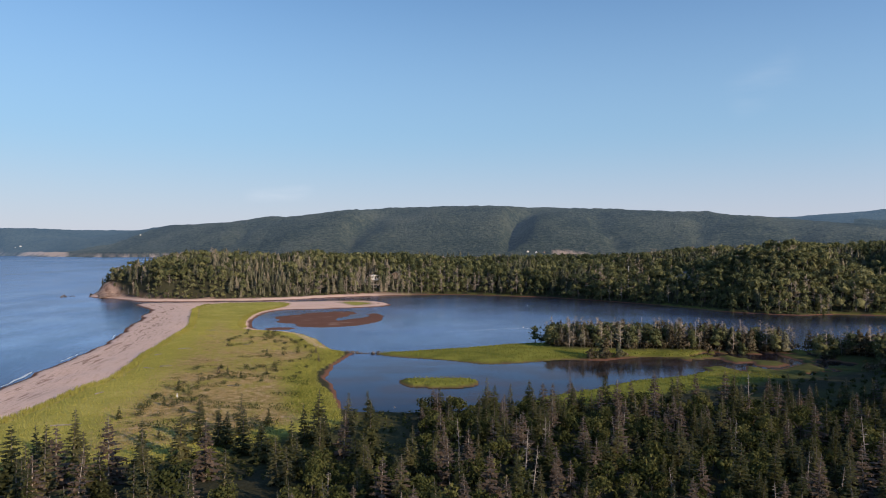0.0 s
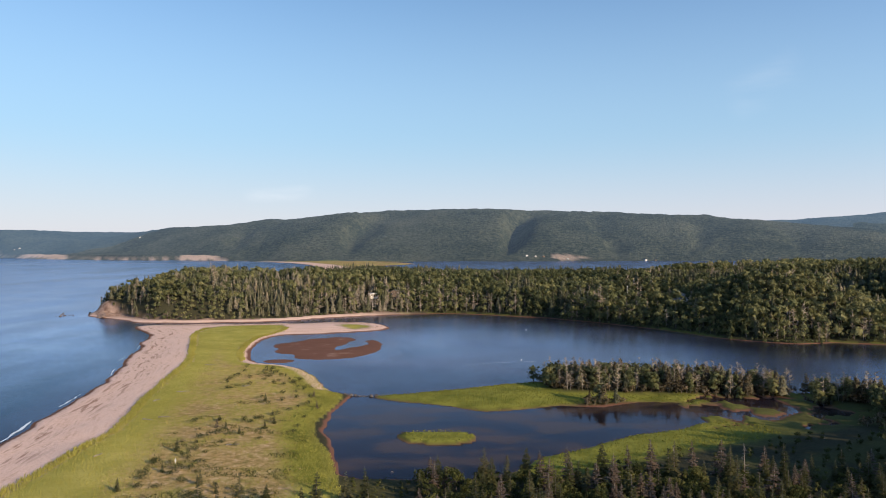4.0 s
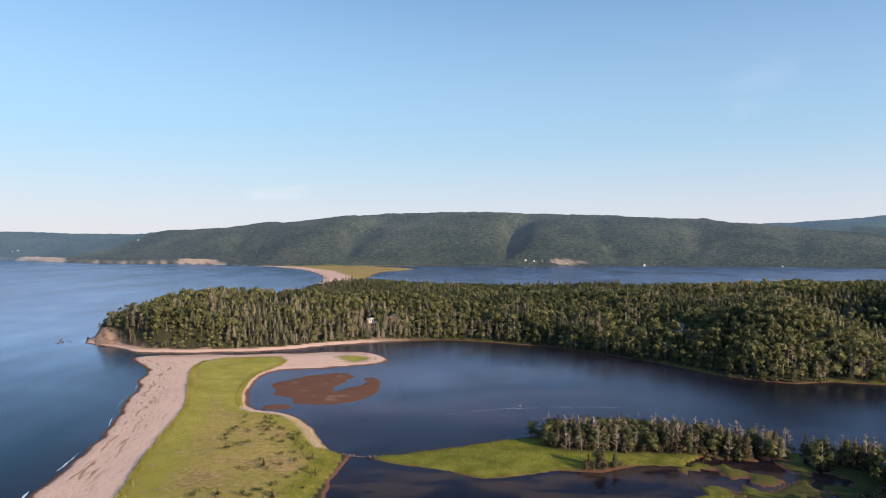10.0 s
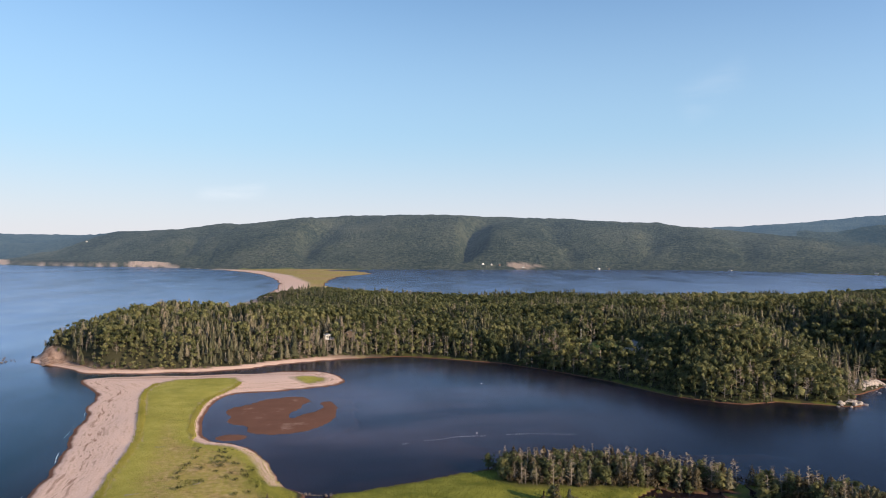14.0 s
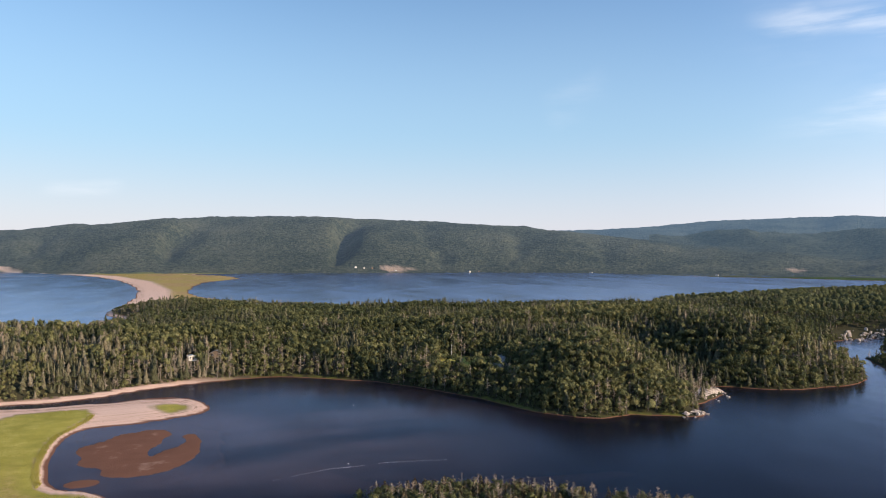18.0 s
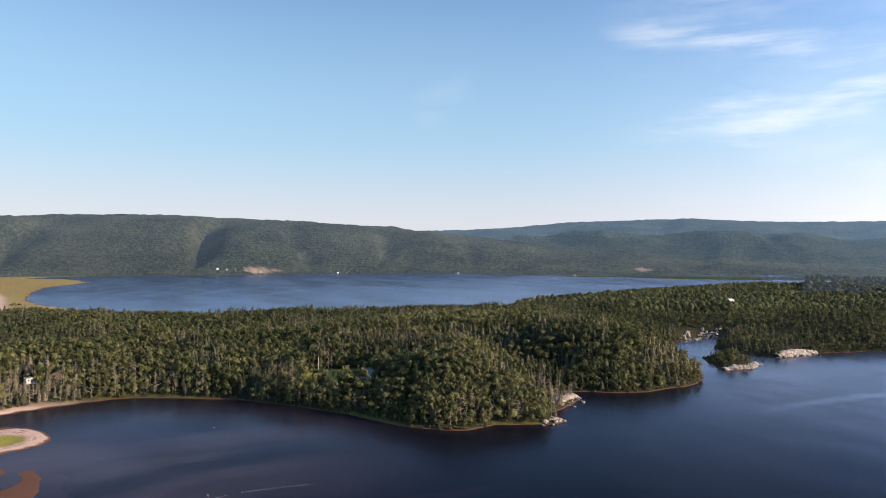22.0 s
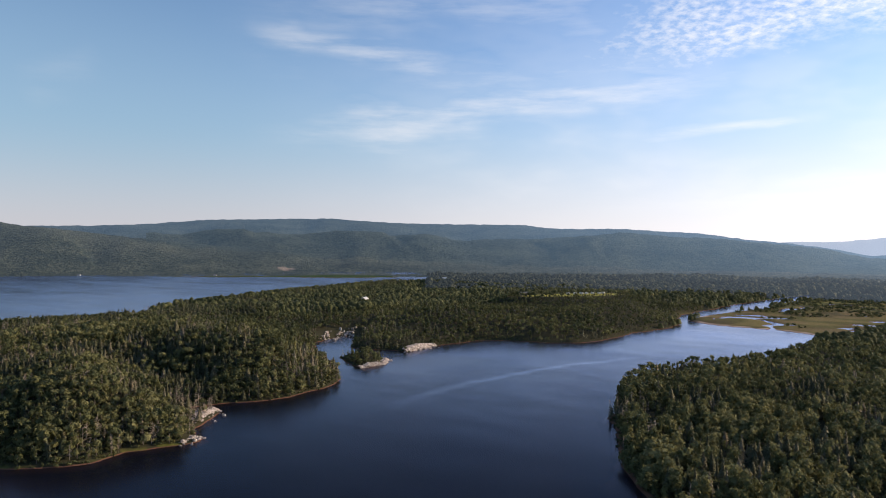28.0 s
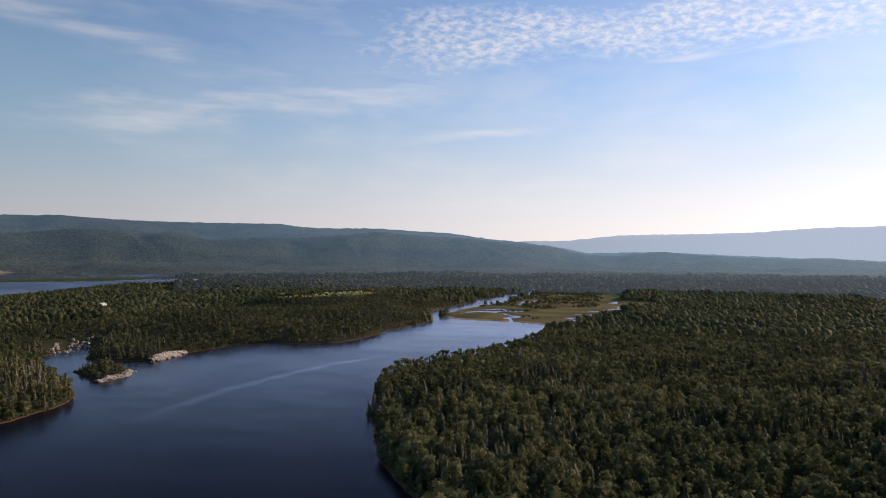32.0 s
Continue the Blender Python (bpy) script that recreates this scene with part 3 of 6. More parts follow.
def relief(x, y):
    """Ground height and what covers it."""
    land = shore(x, y)
    r, az = np.hypot(x, y), np.degrees(np.arctan2(x, y))
    az = np.where(az < -50, az + 360, az)
    n_big, n_mid, n_small = soft_noise(x, y, 160), soft_noise(x, y, 45), soft_noise(x, y, 12)
    open_spit = step(-0.8, 0.8, inside(OPEN_SPIT, x, y, 60) + 0.7 * (n_small - 0.5))
    low = np.maximum(step(-6, 6, inside(OPEN_SPIT, x, y, 60)), step(-4, 4, inside(MARSH_STRIP, x, y, 60)))
    beach_low = step(6, -4, x) * step(76, 86, y) * step(383, 380, y)
    low = np.maximum(np.maximum(low, beach_low), step(-3, 0, inside(ISLET, x, y, 60)))
    low = np.maximum(low, np.maximum(step(-6, 4, inside(POND_EDGE, x, y, 60)), step(-30, 10, inside(RIVER_MARSH, x, y, 60) + 70 * (soft_noise(x, y, 60) - 0.62))))
    # inland of every shore: bank, then rolling wooded ground
    north = step(-10, 20, y - np.where(x > 240, 150 + 0.05 * (x - 240), 240 + 0.1 * x)) * (x > -230)
    beach_n = step(378, 384, y) * step(30, -20, x) * step(432, 412, y)
    bank = np.maximum(land - 6.5 * beach_n, 0)
    rise_n = 1.0 * step(0, 3, land) + 4 * step(2, 18, bank) + 5.5 * step(10, 90, land) * (0.55 + 0.7 * n_big) + 2.5 * (n_mid - 0.5) * step(5, 40, land)
    rise_n += 6 * (soft_noise(x + 33, y, 75) - 0.5) * step(15, 60, land)
    rise_n = rise_n * (1 - 0.6 * step(620, 800, y) * step(380, 470, x))
    rise_n = rise_n * (1 - 0.7 * step(800, 1000, 0.6 * x + 0.7 * y) * (x > 350))
    # the wooded hill, the spur behind the rocky point and the shaded valley between them
    hump = 9.5 * mound(x, y, 290, 545, 120, 85) + 9 * mound(x, y, 205, 400, 42, 45) + 12 * mound(x, y, 192, 328, 40, 34)
    hump += 12 * mound(x, y, 336, 375, 34, 52) + 6 * mound(x, y, 345, 460, 60, 55) - 11 * mound(x, y, 266, 372, 24, 48)
    hump += 5 * mound(x, y, 850, 330, 130, 60) + 10 * mound(x, y, 1000, 438, 85, 60) + 9 * mound(x, y, 690, 420, 70, 60) + 5 * mound(x, y, 590, 640, 110, 90)
    rise_n = np.maximum(rise_n + 1.5 * step(12, 50, land) + hump * step(4, 40, land), 1.0 * step(0, 3, land))
    rise_s = 1.0 * step(0, 8, land) + 1.2 * step(6, 40, land) + 4 * step(60, 150, land) * n_big + 0.8 * (n_mid - 0.5) * step(2, 20, land)
    rise_n = rise_n * (1 - 0.9 * step(1300, 2000, r))
    z_land = rise_n * north + rise_s * (1 - north)
    in_front = step(770, 800, x) * step(925, 895, x) * step(240, 270, y) * step(440, 415, y)
    z_land = z_land * (1 - in_front) + in_front * np.minimum(z_land, 15 + 5 * n_mid)
    on_field = step(-50, 0, inside(FIELD, x, y, 80))
    z_land = z_land * (1 - on_field) + 21.0 * on_field
    flat = 0.42 * step(0, np.where(x > -6, 1.1, np.where((x > -60) & (y < 245), 1.5, 2.6)), land) + 0.75 * step(3, 25, land) + 0.5 * (n_small - 0.5) * step(2, 12, land) + 0.3 * open_spit * step(2, 6, land)
    creek = np.abs(soft_noise(x, y, 75) - 0.5 + 0.3 * (soft_noise(x, y, 28) - 0.5))
    flat -= step(0.09, 0.05, creek) * step(5, 25, inside(RIVER_MARSH, x, y, 60)) * 1.6
    creek = np.abs(soft_noise(x + 50, y, 9) - 0.5 + 0.4 * (soft_noise(x, y, 4) - 0.5))
    flat -= step(0.12, 0.05, creek) * step(62, 74, x) * step(118, 108, x) * step(144, 150, y) * step(187, 182, y) * 1.4
    z_land = z_land * (1 - low) + flat * low
    # western cliffs of the headland
    cliff = step(-80, -140, x + 0.1 * (y - 400)) * step(378, 405, y) * step(760, 600, y)
    z_land += cliff * (5 * step(3, 8, bank) + 2 * n_small * step(3, 12, bank))
    z = np.where(land > 0, z_land + 0.05, np.maximum(land * (0.10 - 0.065 * step(-70, -40, x) * step(200, 215, y) * step(430, 400, y) + 0.5 * step(30, 90, x) * step(215, 250, y + 0.9 * np.maximum(x - 130, 0))) - 0.04, -2.5))
    # far spit stays low
    far_spit = step(880, 1000, y) * step(30, 0, x) * step(2330, 2200, y)
    z = np.where((far_spit > 0) & (land > 0), z * (1 - far_spit) + far_spit * (0.4 + 1.6 * step(0, 60, land)), z)
    # sand bar awash in the lagoon, shoals behind the spit
    shoal = 0.55 * np.exp(-(((x + 36) / 20) ** 2) - ((y - 379) / 6) ** 2) + 0.55 * np.exp(-(((x + 46) / 9) ** 2) - ((y - 249) / 7) ** 2)
    z = np.maximum(z, np.where((land < 0.5) & (shoal > 0.04), shoal - 0.38, -9))
    flats = step(64, 72, x) * step(112, 104, x) * step(146, 151, y) * step(186, 182, y)
    hummock = step(0.5, 0.56, soft_noise(x + 20, y, 6) + 0.3 * (soft_noise(x, y, 2.5) - 0.5))
    z = np.where((flats > 0.5) & (land < 0.5), np.maximum(z, -0.16 + 0.22 * n_small + 0.5 * hummock), z)
    bar = inside(BAR, x + 5 * (n_small - 0.5), y + 4 * (soft_noise(x + 8, y, 9) - 0.5), 40)
    z = np.maximum(z, np.where(bar > -12, 0.14 * step(-3, 3, bar) + 0.06 * (n_small - 0.5) - 0.35 * step(0, -12, bar), -9))
    # hills
    fb, fd = np.array(FOOT).T
    foot = np.interp(az, fb, fd)
    wob = 1.6 * (soft_noise(az * 40, r * 0.35, 90) - 0.5)
    spurs = soft_noise(az * 22 + 0.03 * r, r * 0.12, 95) - 0.5 + 0.4 * (soft_noise(az * 50 - 0.04 * r, r * 0.2, 95) - 0.5)
    b, d, h = np.array(MAIN_RIDGE).T
    dist, crest = np.interp(az, b, d), np.interp(az, b, h)
    u = np.clip((r - foot) / np.maximum(dist - foot, 400), 0, 1)
    hill = crest * (0.5 * step(0, 1, u) + 0.5 * np.sin(u * math.pi / 2)) * (1 - 0.5 * step(0, 900, r - dist))
    hill += u * (1 - u) * 4 * spurs * 34
    for bearing, lean, wide, deep in ((8.6, 3.4, 1.6, 72), (-3.6, 3.6, 2.0, 52), (-13.0, 3.0, 1.8, 26), (15.5, -2.5, 1.3, 16), (22.5, 2.8, 1.6, 22), (29.0, -2.6, 1.6, 18)):
        gully = (az + wob * 0.5 + 1.3 * (soft_noise(x, y, 260) - 0.5) + 0.5 * (soft_noise(x, y, 90) - 0.5) - bearing - lean * (u - 0.5)) / (wide * (0.35 + 0.65 * u))
        hill -= deep * np.exp(-np.where(gully < 0, gully * 1.7, gully * 0.8) ** 2) * step(0.02, 0.4, u) * step(0.95, 0.6, u)
    b, d, h = np.array(BACK_RIDGE).T
    dist, crest = np.interp(az, b, d), np.interp(az, b, h)
    start = np.maximum(foot, 2600)
    u = np.clip((r - start) / np.maximum(dist - start, 400), 0, 1)
    hill_b = crest * (0.75 * step(0, 1, u) + 0.25 * u) + u * (1 - u) * 4 * spurs * 60
    hill_b = hill_b * (1 - 0.6 * step(30, 500, r - dist))
    b, d, h = np.array(MID_RIDGE).T
    bent = az + 3.2 * (soft_noise(x, y, 520) - 0.5) + 1.2 * (soft_noise(x, y, 170) - 0.5) + 2.5 * (r - 3300) / 1000
    dist, crest = np.interp(bent, b, d), np.interp(bent, b, h)
    u = np.clip((r - start) / np.maximum(dist - start, 300), 0, 1)
    hill_m = crest * u * (0.4 + 0.6 * u) * (1 - 0.55 * step(0, 500, r - dist)) + u * (1 - u) * 4 * spurs * 30 * np.clip(crest / 100, 0, 1)
    hill_b = np.maximum(hill_b, hill_m)
    soft = 18 * np.clip(np.maximum(hill, hill_b) / 120, 0, 1)
    hill = 0.5 * (hill + hill_b + np.sqrt((hill - hill_b) ** 2 + soft**2))
    b, d, h = np.array(LAST_RIDGE).T
    hill = np.maximum(hill, np.interp(az, b, h) * step(4300, 4750, r))
    z = z + np.where(land > 0, hill * step(0, 60, land), 0)
    z = z + np.where(land > 25, (soft_noise(x, y, 21) - 0.5) * 8 * step(2230, 2300, np.where(az > 52, r + 780, r)), 0)
    plain_rise = np.where(r > 1200, step(1200, 3000, r) * 14 * (soft_noise(x, y, 420) - 0.2), 0) * (land > 0) * step(0, 120, land) * step(30, 45, az)
    z = z + plain_rise
    # ground cover
    lawn = np.maximum(step(-2, 3, inside(LAWN, x, y, 30)), step(-6, 6, inside(FIELD, x, y, 60)))
    patch = step(-1, 1.5, inside(PATCH, x, y, 30))
    sand = np.where((y < 381) & (y > 90) & ((x < -58) | (y > 196)) & ((x < -14) | (y > 320)) & (x < 2), 1.0, 0.0) * (1 - open_spit) * step(30, 60, y) * (1 - patch)
    sand = np.maximum(sand, beach_n * step(8, 6.5, land))
    sand = np.maximum(sand, np.where(land > 0, step(7, 4, land), 0) * step(-85, -95, x) * step(90, 110, y))
    coast_x = np.interp(y, [905, 1063, 1354, 1712, 2050, 2292], [-145, -138, -163, -233, -350, -498])
    far_sand = far_spit * step(62, 48, x - coast_x)
    sand = np.maximum(sand, far_sand)
    sand = np.maximum(sand, np.where((y < 330) & (y > 195) & (x < -15) & (x > -75) & (land > 0), step(4.5, 2.5, land), 0))
    grass = np.maximum(np.maximum(open_spit, lawn), np.maximum(far_spit * (1 - far_sand), step(-1, 1.5, inside(PATCH, x, y, 30))))
    # grass kept faint on the creek bank, so dark floor colour deepens its shade
    grass = np.maximum(grass, 0.12 * step(-44, -36, x) * step(2, -6, x) * step(84, 90, y) * step(121, 114, y))
    dry = open_spit * step(3, 9, inside(OPEN_SPIT, x, y, 60)) * step(-58, -46, x + 0.16 * (y - 150)) * step(300, 235, y) * (0.42 + 0.55 * step(0.3, 0.68, 0.4 * soft_noise(x, y, 11) + 0.3 * soft_noise(x + 90, y, 5) + 0.3 * soft_noise(x, y + 60, 2)))
    marsh = np.maximum(step(-3, 2, inside(MARSH_STRIP, x, y, 60)), step(-4, 2, inside(POND_EDGE, x, y, 60)))
    marsh = np.maximum(marsh, np.where(flats > 0.5, hummock, 0))
    marsh = np.maximum(marsh, step(-1, 1, inside(ISLET, x, y, 60)))
    marsh = np.maximum(marsh, open_spit * step(14, 6, land) * step(-40, -28, x))
    # marsh green cut east of the pond: sparser marsh and painted dense shade
    marsh = marsh * (1 - 0.75 * step(58, 92, x) * step(205, 165, y) * step(600, 400, x))
    swamp = step(48, 58, x) * step(128, 118, x) * step(104, 112, y) * step(166, 158, y)
    marsh = np.maximum(marsh, 0.15 * swamp * step(0.4, 0.65, soft_noise(x, y, 7)))
    in_river = step(-20, 5, inside(RIVER_MARSH, x, y, 60) + 70 * (soft_noise(x, y, 60) - 0.62))
    marsh = np.maximum(marsh, in_river * (0.04 + 0.22 * step(0.4, 0.65, soft_noise(x, y, 38))))
    dry = np.maximum(dry, in_river * (0.12 + 0.3 * step(0.35, 0.65, soft_noise(x + 70, y, 30))))
    sand = np.maximum(sand, np.where((x > 845) & (x < 1000) & (y > 75) & (y < 250) & (land > 0), in_river * step(9, 4, land), 0))
    marsh = np.maximum(marsh, np.where((land > 0) & (land < 2.2) & (y > 270) & (x > -10) & (x < 200), 0.5 * step(0.35, 0.6, soft_noise(x, y, 30)), 0))
    dry = np.maximum(dry, far_spit * (1 - far_sand) * (0.6 + 0.4 * step(0.4, 0.6, soft_noise(x, y, 60))))
    rock = cliff * step(2, 4, land) * step(11.5, 8.5, land) * step(470, 430, y) * step(0.12, 0.32, 0.7 * n_mid + 0.3 * n_small)
    wide_cliff = np.maximum(step(-15.0, -15.3, az) * step(-18.1, -17.8, az), step(-25.4, -25.8, az) * step(-28.5, -28.0, az))
    far_cliff = step(2300, 2500, y) * step(-560, -640, x) * step(18 + 34 * wide_cliff, 10 + 26 * wide_cliff, land) * (0.22 + 0.78 * wide_cliff) * step(0.2, 0.4, soft_noise(x, y, 120) + wide_cliff)
    scar = step(1.1, 0.7, np.hypot((x - 522) / 55, (y - 2285) / 38) + 0.7 * (soft_noise(x, y, 18) - 0.5))
    scar = np.maximum(scar, step(1.1, 0.7, np.hypot((x - 1825) / 34, (y - 1920) / 40) + 0.7 * (soft_noise(x, y, 18) - 0.5)))
    rock = np.maximum(rock, np.where(land > 0, np.maximum(far_cliff, 0.6 * scar), 0))
    z = z + np.where(land > 0, step(2, 22, land) * 16 * step(2300, 2500, y) * step(-560, -640, x), 0)
    hillside = step(1100, 1500, r)
    grove = step(-2, 2, inside(GROVE, x, y, 40))
    marsh, low = marsh * (1 - grove), low * (1 - grove)
    return z, land, dict(sand=sand, grass=grass, marsh=marsh, rock=rock, hill=hillside, dry=dry, low=np.maximum(low, lawn), bar=bar)


def mesh_from(name, verts, faces, corners=3):
    me = bpy.data.meshes.new(name)
    me.vertices.add(len(verts))
    me.vertices.foreach_set("co", np.ascontiguousarray(verts, np.float32).ravel())
    me.loops.add(faces.size)
    me.loops.foreach_set("vertex_index", np.ascontiguousarray(faces, np.int32).ravel())
    me.polygons.add(len(faces))
    me.polygons.foreach_set("loop_start", np.arange(0, faces.size, corners, dtype=np.int32))
    me.update(calc_edges=True)
    return me


def put_floats(me, name, values):
    me.attributes.new(name, "FLOAT", "POINT").data.foreach_set("value", np.ascontiguousarray(values, np.float32))


def put_colours(me, name, r, g, b):
    rgba = np.stack([r, g, b, np.ones_like(r)], -1).astype(np.float32)
    me.attributes.new(name, "FLOAT_COLOR", "POINT").data.foreach_set("color", rgba.ravel())


# ---- ground: one sheet to the horizon, finer where the land is nearer ----
bearings = np.radians(np.r_[np.arange(-40, 116, 0.31), np.arange(116, 320, 4.0)])
rings = np.r_[0.05, 4, 12, 20, 28, 36 * 1.0102 ** np.arange(0, 537)]
rings = rings[rings < 4900]
rr, bb = np.meshgrid(rings, bearings, indexing="ij")
gx, gy = (rr * np.sin(bb)).ravel(), (rr * np.cos(bb)).ravel()
gz, gland, cover = relief(gx, gy)
nr, nb = rr.shape
i, j = np.meshgrid(np.arange(nr - 1), np.arange(nb), indexing="ij")
jn = (j + 1) % nb
quads = np.stack([i * nb + j, i * nb + jn, (i + 1) * nb + jn, (i + 1) * nb + j], -1).reshape(-1, 4)[:, ::-1]
all_verts = np.stack([gx, gy, gz], -1)
ring_of = np.repeat(rings[:-1], nb)
side_of = np.tile(np.degrees(bearings), nr - 1)
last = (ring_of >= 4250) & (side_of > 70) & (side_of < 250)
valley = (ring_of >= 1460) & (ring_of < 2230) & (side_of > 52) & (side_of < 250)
SHEETS = [("backdrop", valley, MAT_VALLEY, "forested valley floor beyond the river, glowing with painted haze", "forest"), ("ground", (ring_of < 2230) & ~valley, MAT_GROUND, "sandy spit, salt marsh, wooded shores and valley floor", "ground"), ("backdrop", (ring_of >= 2230) & (ring_of < 3000 + 500 * (side_of < 33)), MAT_RIDGE, "long forested hill beyond the bay", "hill"), ("backdrop", (ring_of >= 3000) & (ring_of < 3700) & (side_of >= 33), MAT_RIDGE_MID, "middle forested slopes behind the valley", "hill"), ("backdrop", (ring_of >= 3500 + 200 * (side_of >= 33)) & ~last, MAT_RIDGE_FAR, "far forested ridges, blue-green with painted haze", "hill"), ("backdrop", last, MAT_RIDGE_LAST, "farthest ridges under the low sun, pale blue with painted haze", "hill")]
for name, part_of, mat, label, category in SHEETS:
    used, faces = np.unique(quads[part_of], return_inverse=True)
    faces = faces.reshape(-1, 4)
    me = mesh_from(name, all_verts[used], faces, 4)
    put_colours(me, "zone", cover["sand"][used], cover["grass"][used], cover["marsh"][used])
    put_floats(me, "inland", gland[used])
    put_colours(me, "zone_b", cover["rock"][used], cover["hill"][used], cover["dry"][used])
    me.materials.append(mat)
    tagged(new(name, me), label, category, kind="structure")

ang = np.radians(np.arange(0, 360, 6))
wv = np.concatenate([[(0, 0, 0)], np.stack([np.sin(ang) * 4920, np.cos(ang) * 4920, 0 * ang], -1)])
wf = np.array([(0, 1 + (k + 1) % 60, 1 + k) for k in range(60)])
me = mesh_from("water", wv, wf)
me.materials.append(MAT_WATER)
tagged(new("water", me), "dark blue rippled water of bay and lagoon", "water", kind="structure")


# ---- trees ----
def cone_ring(verts, faces, top, base, r0, z1, z0, n, rng, droop=0.0):
    """A ragged skirt of boughs round a stem."""
    k = len(verts)
    verts.append((top[0], top[1], z1))
    turn = rng.rand() * 6.28
    for s in range(n):
        a = turn + 6.283 * s / n
        r = r0 * ((1.0 if s % 2 == 0 else 0.52) + 0.22 * (rng.rand() - 0.5))
        verts.append((base[0] + r * math.cos(a), base[1] + r * math.sin(a), z0 - droop * rng.rand() + (0.0 if s % 2 == 0 else 0.04)))
    for s in range(n):
        faces.append((k, k + 1 + s, k + 1 + (s + 1) % n))


def stem(verts, faces, p0, p1, r0, r1, n=5):
    k = len(verts)
    p0, p1 = Vector(p0), Vector(p1)
    q = (p1 - p0).to_track_quat("Z", "Y")
    for p, r in ((p0, r0), (p1, r1)):
        for s in range(n):
            verts.append(tuple(p + q @ Vector((r * math.cos(6.283 * s / n), r * math.sin(6.283 * s / n), 0))))
    for s in range(n):
        a, b = k + s, k + (s + 1) % n
        faces.append((a, b, b + n))
        faces.append((a, b + n, a + n))


def spruce_far(rng, layers=6, points=8):
    v, f = [], []
    w = 0.2 + 0.09 * rng.rand()
    for s in range(layers):
        u = s / layers
        cone_ring(v, f, (0, 0), (0.02 * rng.randn(), 0.02 * rng.randn()), w * (1 - u) ** 0.8 * (0.8 + 0.4 * rng.rand()), min(1.0, 0.16 + 0.88 * u + 0.26), 0.14 + 0.84 * u, points, rng, 0.06)
    leaf = len(f)
    stem(v, f, (0, 0, -0.05), (0, 0, 0.5), 0.016, 0.008, 3)
    return np.array(v), np.array(f), leaf


def dome(v, f, c, r, tall, rng, n=5):
    """A lumpy faceted head of leaves."""
    k = len(v)
    turn = rng.rand() * 6
    for ring, (rad, up) in enumerate(((0.95, 0.0), (0.85, 0.5))):
        for s in range(n):
            a = turn + 0.6 * ring + 6.283 * s / n
            q = r * rad * (0.8 + 0.4 * rng.rand())
            v.append((c[0] + q * math.cos(a), c[1] + q * math.sin(a), c[2] + tall * (up - 0.35 + 0.25 * rng.rand())))
    v.append((c[0] + 0.2 * r * rng.randn(), c[1] + 0.2 * r * rng.randn(), c[2] + tall * (0.75 + 0.25 * rng.rand())))
    for s in range(n):
        t = (s + 1) % n
        f += [(k + s, k + t, k + n + s), (k + t, k + n + t, k + n + s), (k + n + s, k + n + t, k + 2 * n)]


def leafy_far(rng, lobes=2, leaves=38, size=0.1):
    """A leafy tree seen from afar: domed heads with loose sprays breaking the outline."""
    v, f = [], []
    heads = []
    for k in range(lobes):
        u = k / max(1, lobes - 1)
        turn, off = 2.4 * k + rng.rand(), 0.11 * rng.rand() * (lobes > 1)
        heads.append(((off * math.cos(turn), off * math.sin(turn), (0.42 if lobes == 1 else 0.28) + (0.34 if lobes == 1 else 0.48) * u), (0.25 - 0.07 * u) * (0.85 + 0.3 * rng.rand())))
    for c, r in heads:
        dome(v, f, c, r * 0.66, r * 1.05, rng)
    for s in range(leaves):
        (cx, cy, cz), cr = heads[s % lobes]
        d = rng.randn(3)
        d[2] = d[2] * 0.8 + 0.3
        d /= np.linalg.norm(d)
        c = np.array((cx, cy, cz)) + d * cr * (0.5 + 0.65 * rng.rand())
        nrm = d + 0.5 * rng.randn(3)
        nrm /= np.linalg.norm(nrm)
        a = np.cross(nrm, rng.randn(3))
        a /= np.linalg.norm(a) + 1e-9
        b = np.cross(nrm, a)
        k = len(v)
        for w in (0, 2.1, 4.2):
            v.append(tuple(c + size * (0.7 + 0.7 * rng.rand()) * (a * math.cos(w) + b * math.sin(w))))
        f.append((k, k + 1, k + 2))
    leaf = len(f)
    stem(v, f, (0, 0, -0.05), (0, 0, 0.55), 0.022, 0.01, 3)
    return np.array(v), np.array(f), leaf


def snag_far(rng):
    """A dead standing tree: stem and a haze of bare grey branches."""
    v, f = [], []
    lean = 0.04 * rng.randn(2)
    for s in range(30):
        u = 0.22 + 0.75 * s / 30 + 0.03 * rng.rand()
        a, r = rng.rand() * 6.28, (0.2 * (1.1 - u) + 0.05) * (0.6 + 0.7 * rng.rand())
        p = np.array((lean[0] * u, lean[1] * u, u))
        tip = p + (r * math.cos(a), r * math.sin(a), r * (0.9 * rng.rand() - 0.1))
        k = len(v)
        v += [tuple(p + (0, 0, 0.010)), tuple(p - (0, 0, 0.011)), tuple(tip + (0, 0, 0.006)), tuple(tip - (0.006, 0.006, 0.007))]
        f += [(k, k + 1, k + 2), (k + 1, k + 3, k + 2)]
    leaf = len(f)
    stem(v, f, (0, 0, -0.05), (lean[0], lean[1], 1.0), 0.016, 0.005, 3)
    return np.array(v), np.array(f), leaf


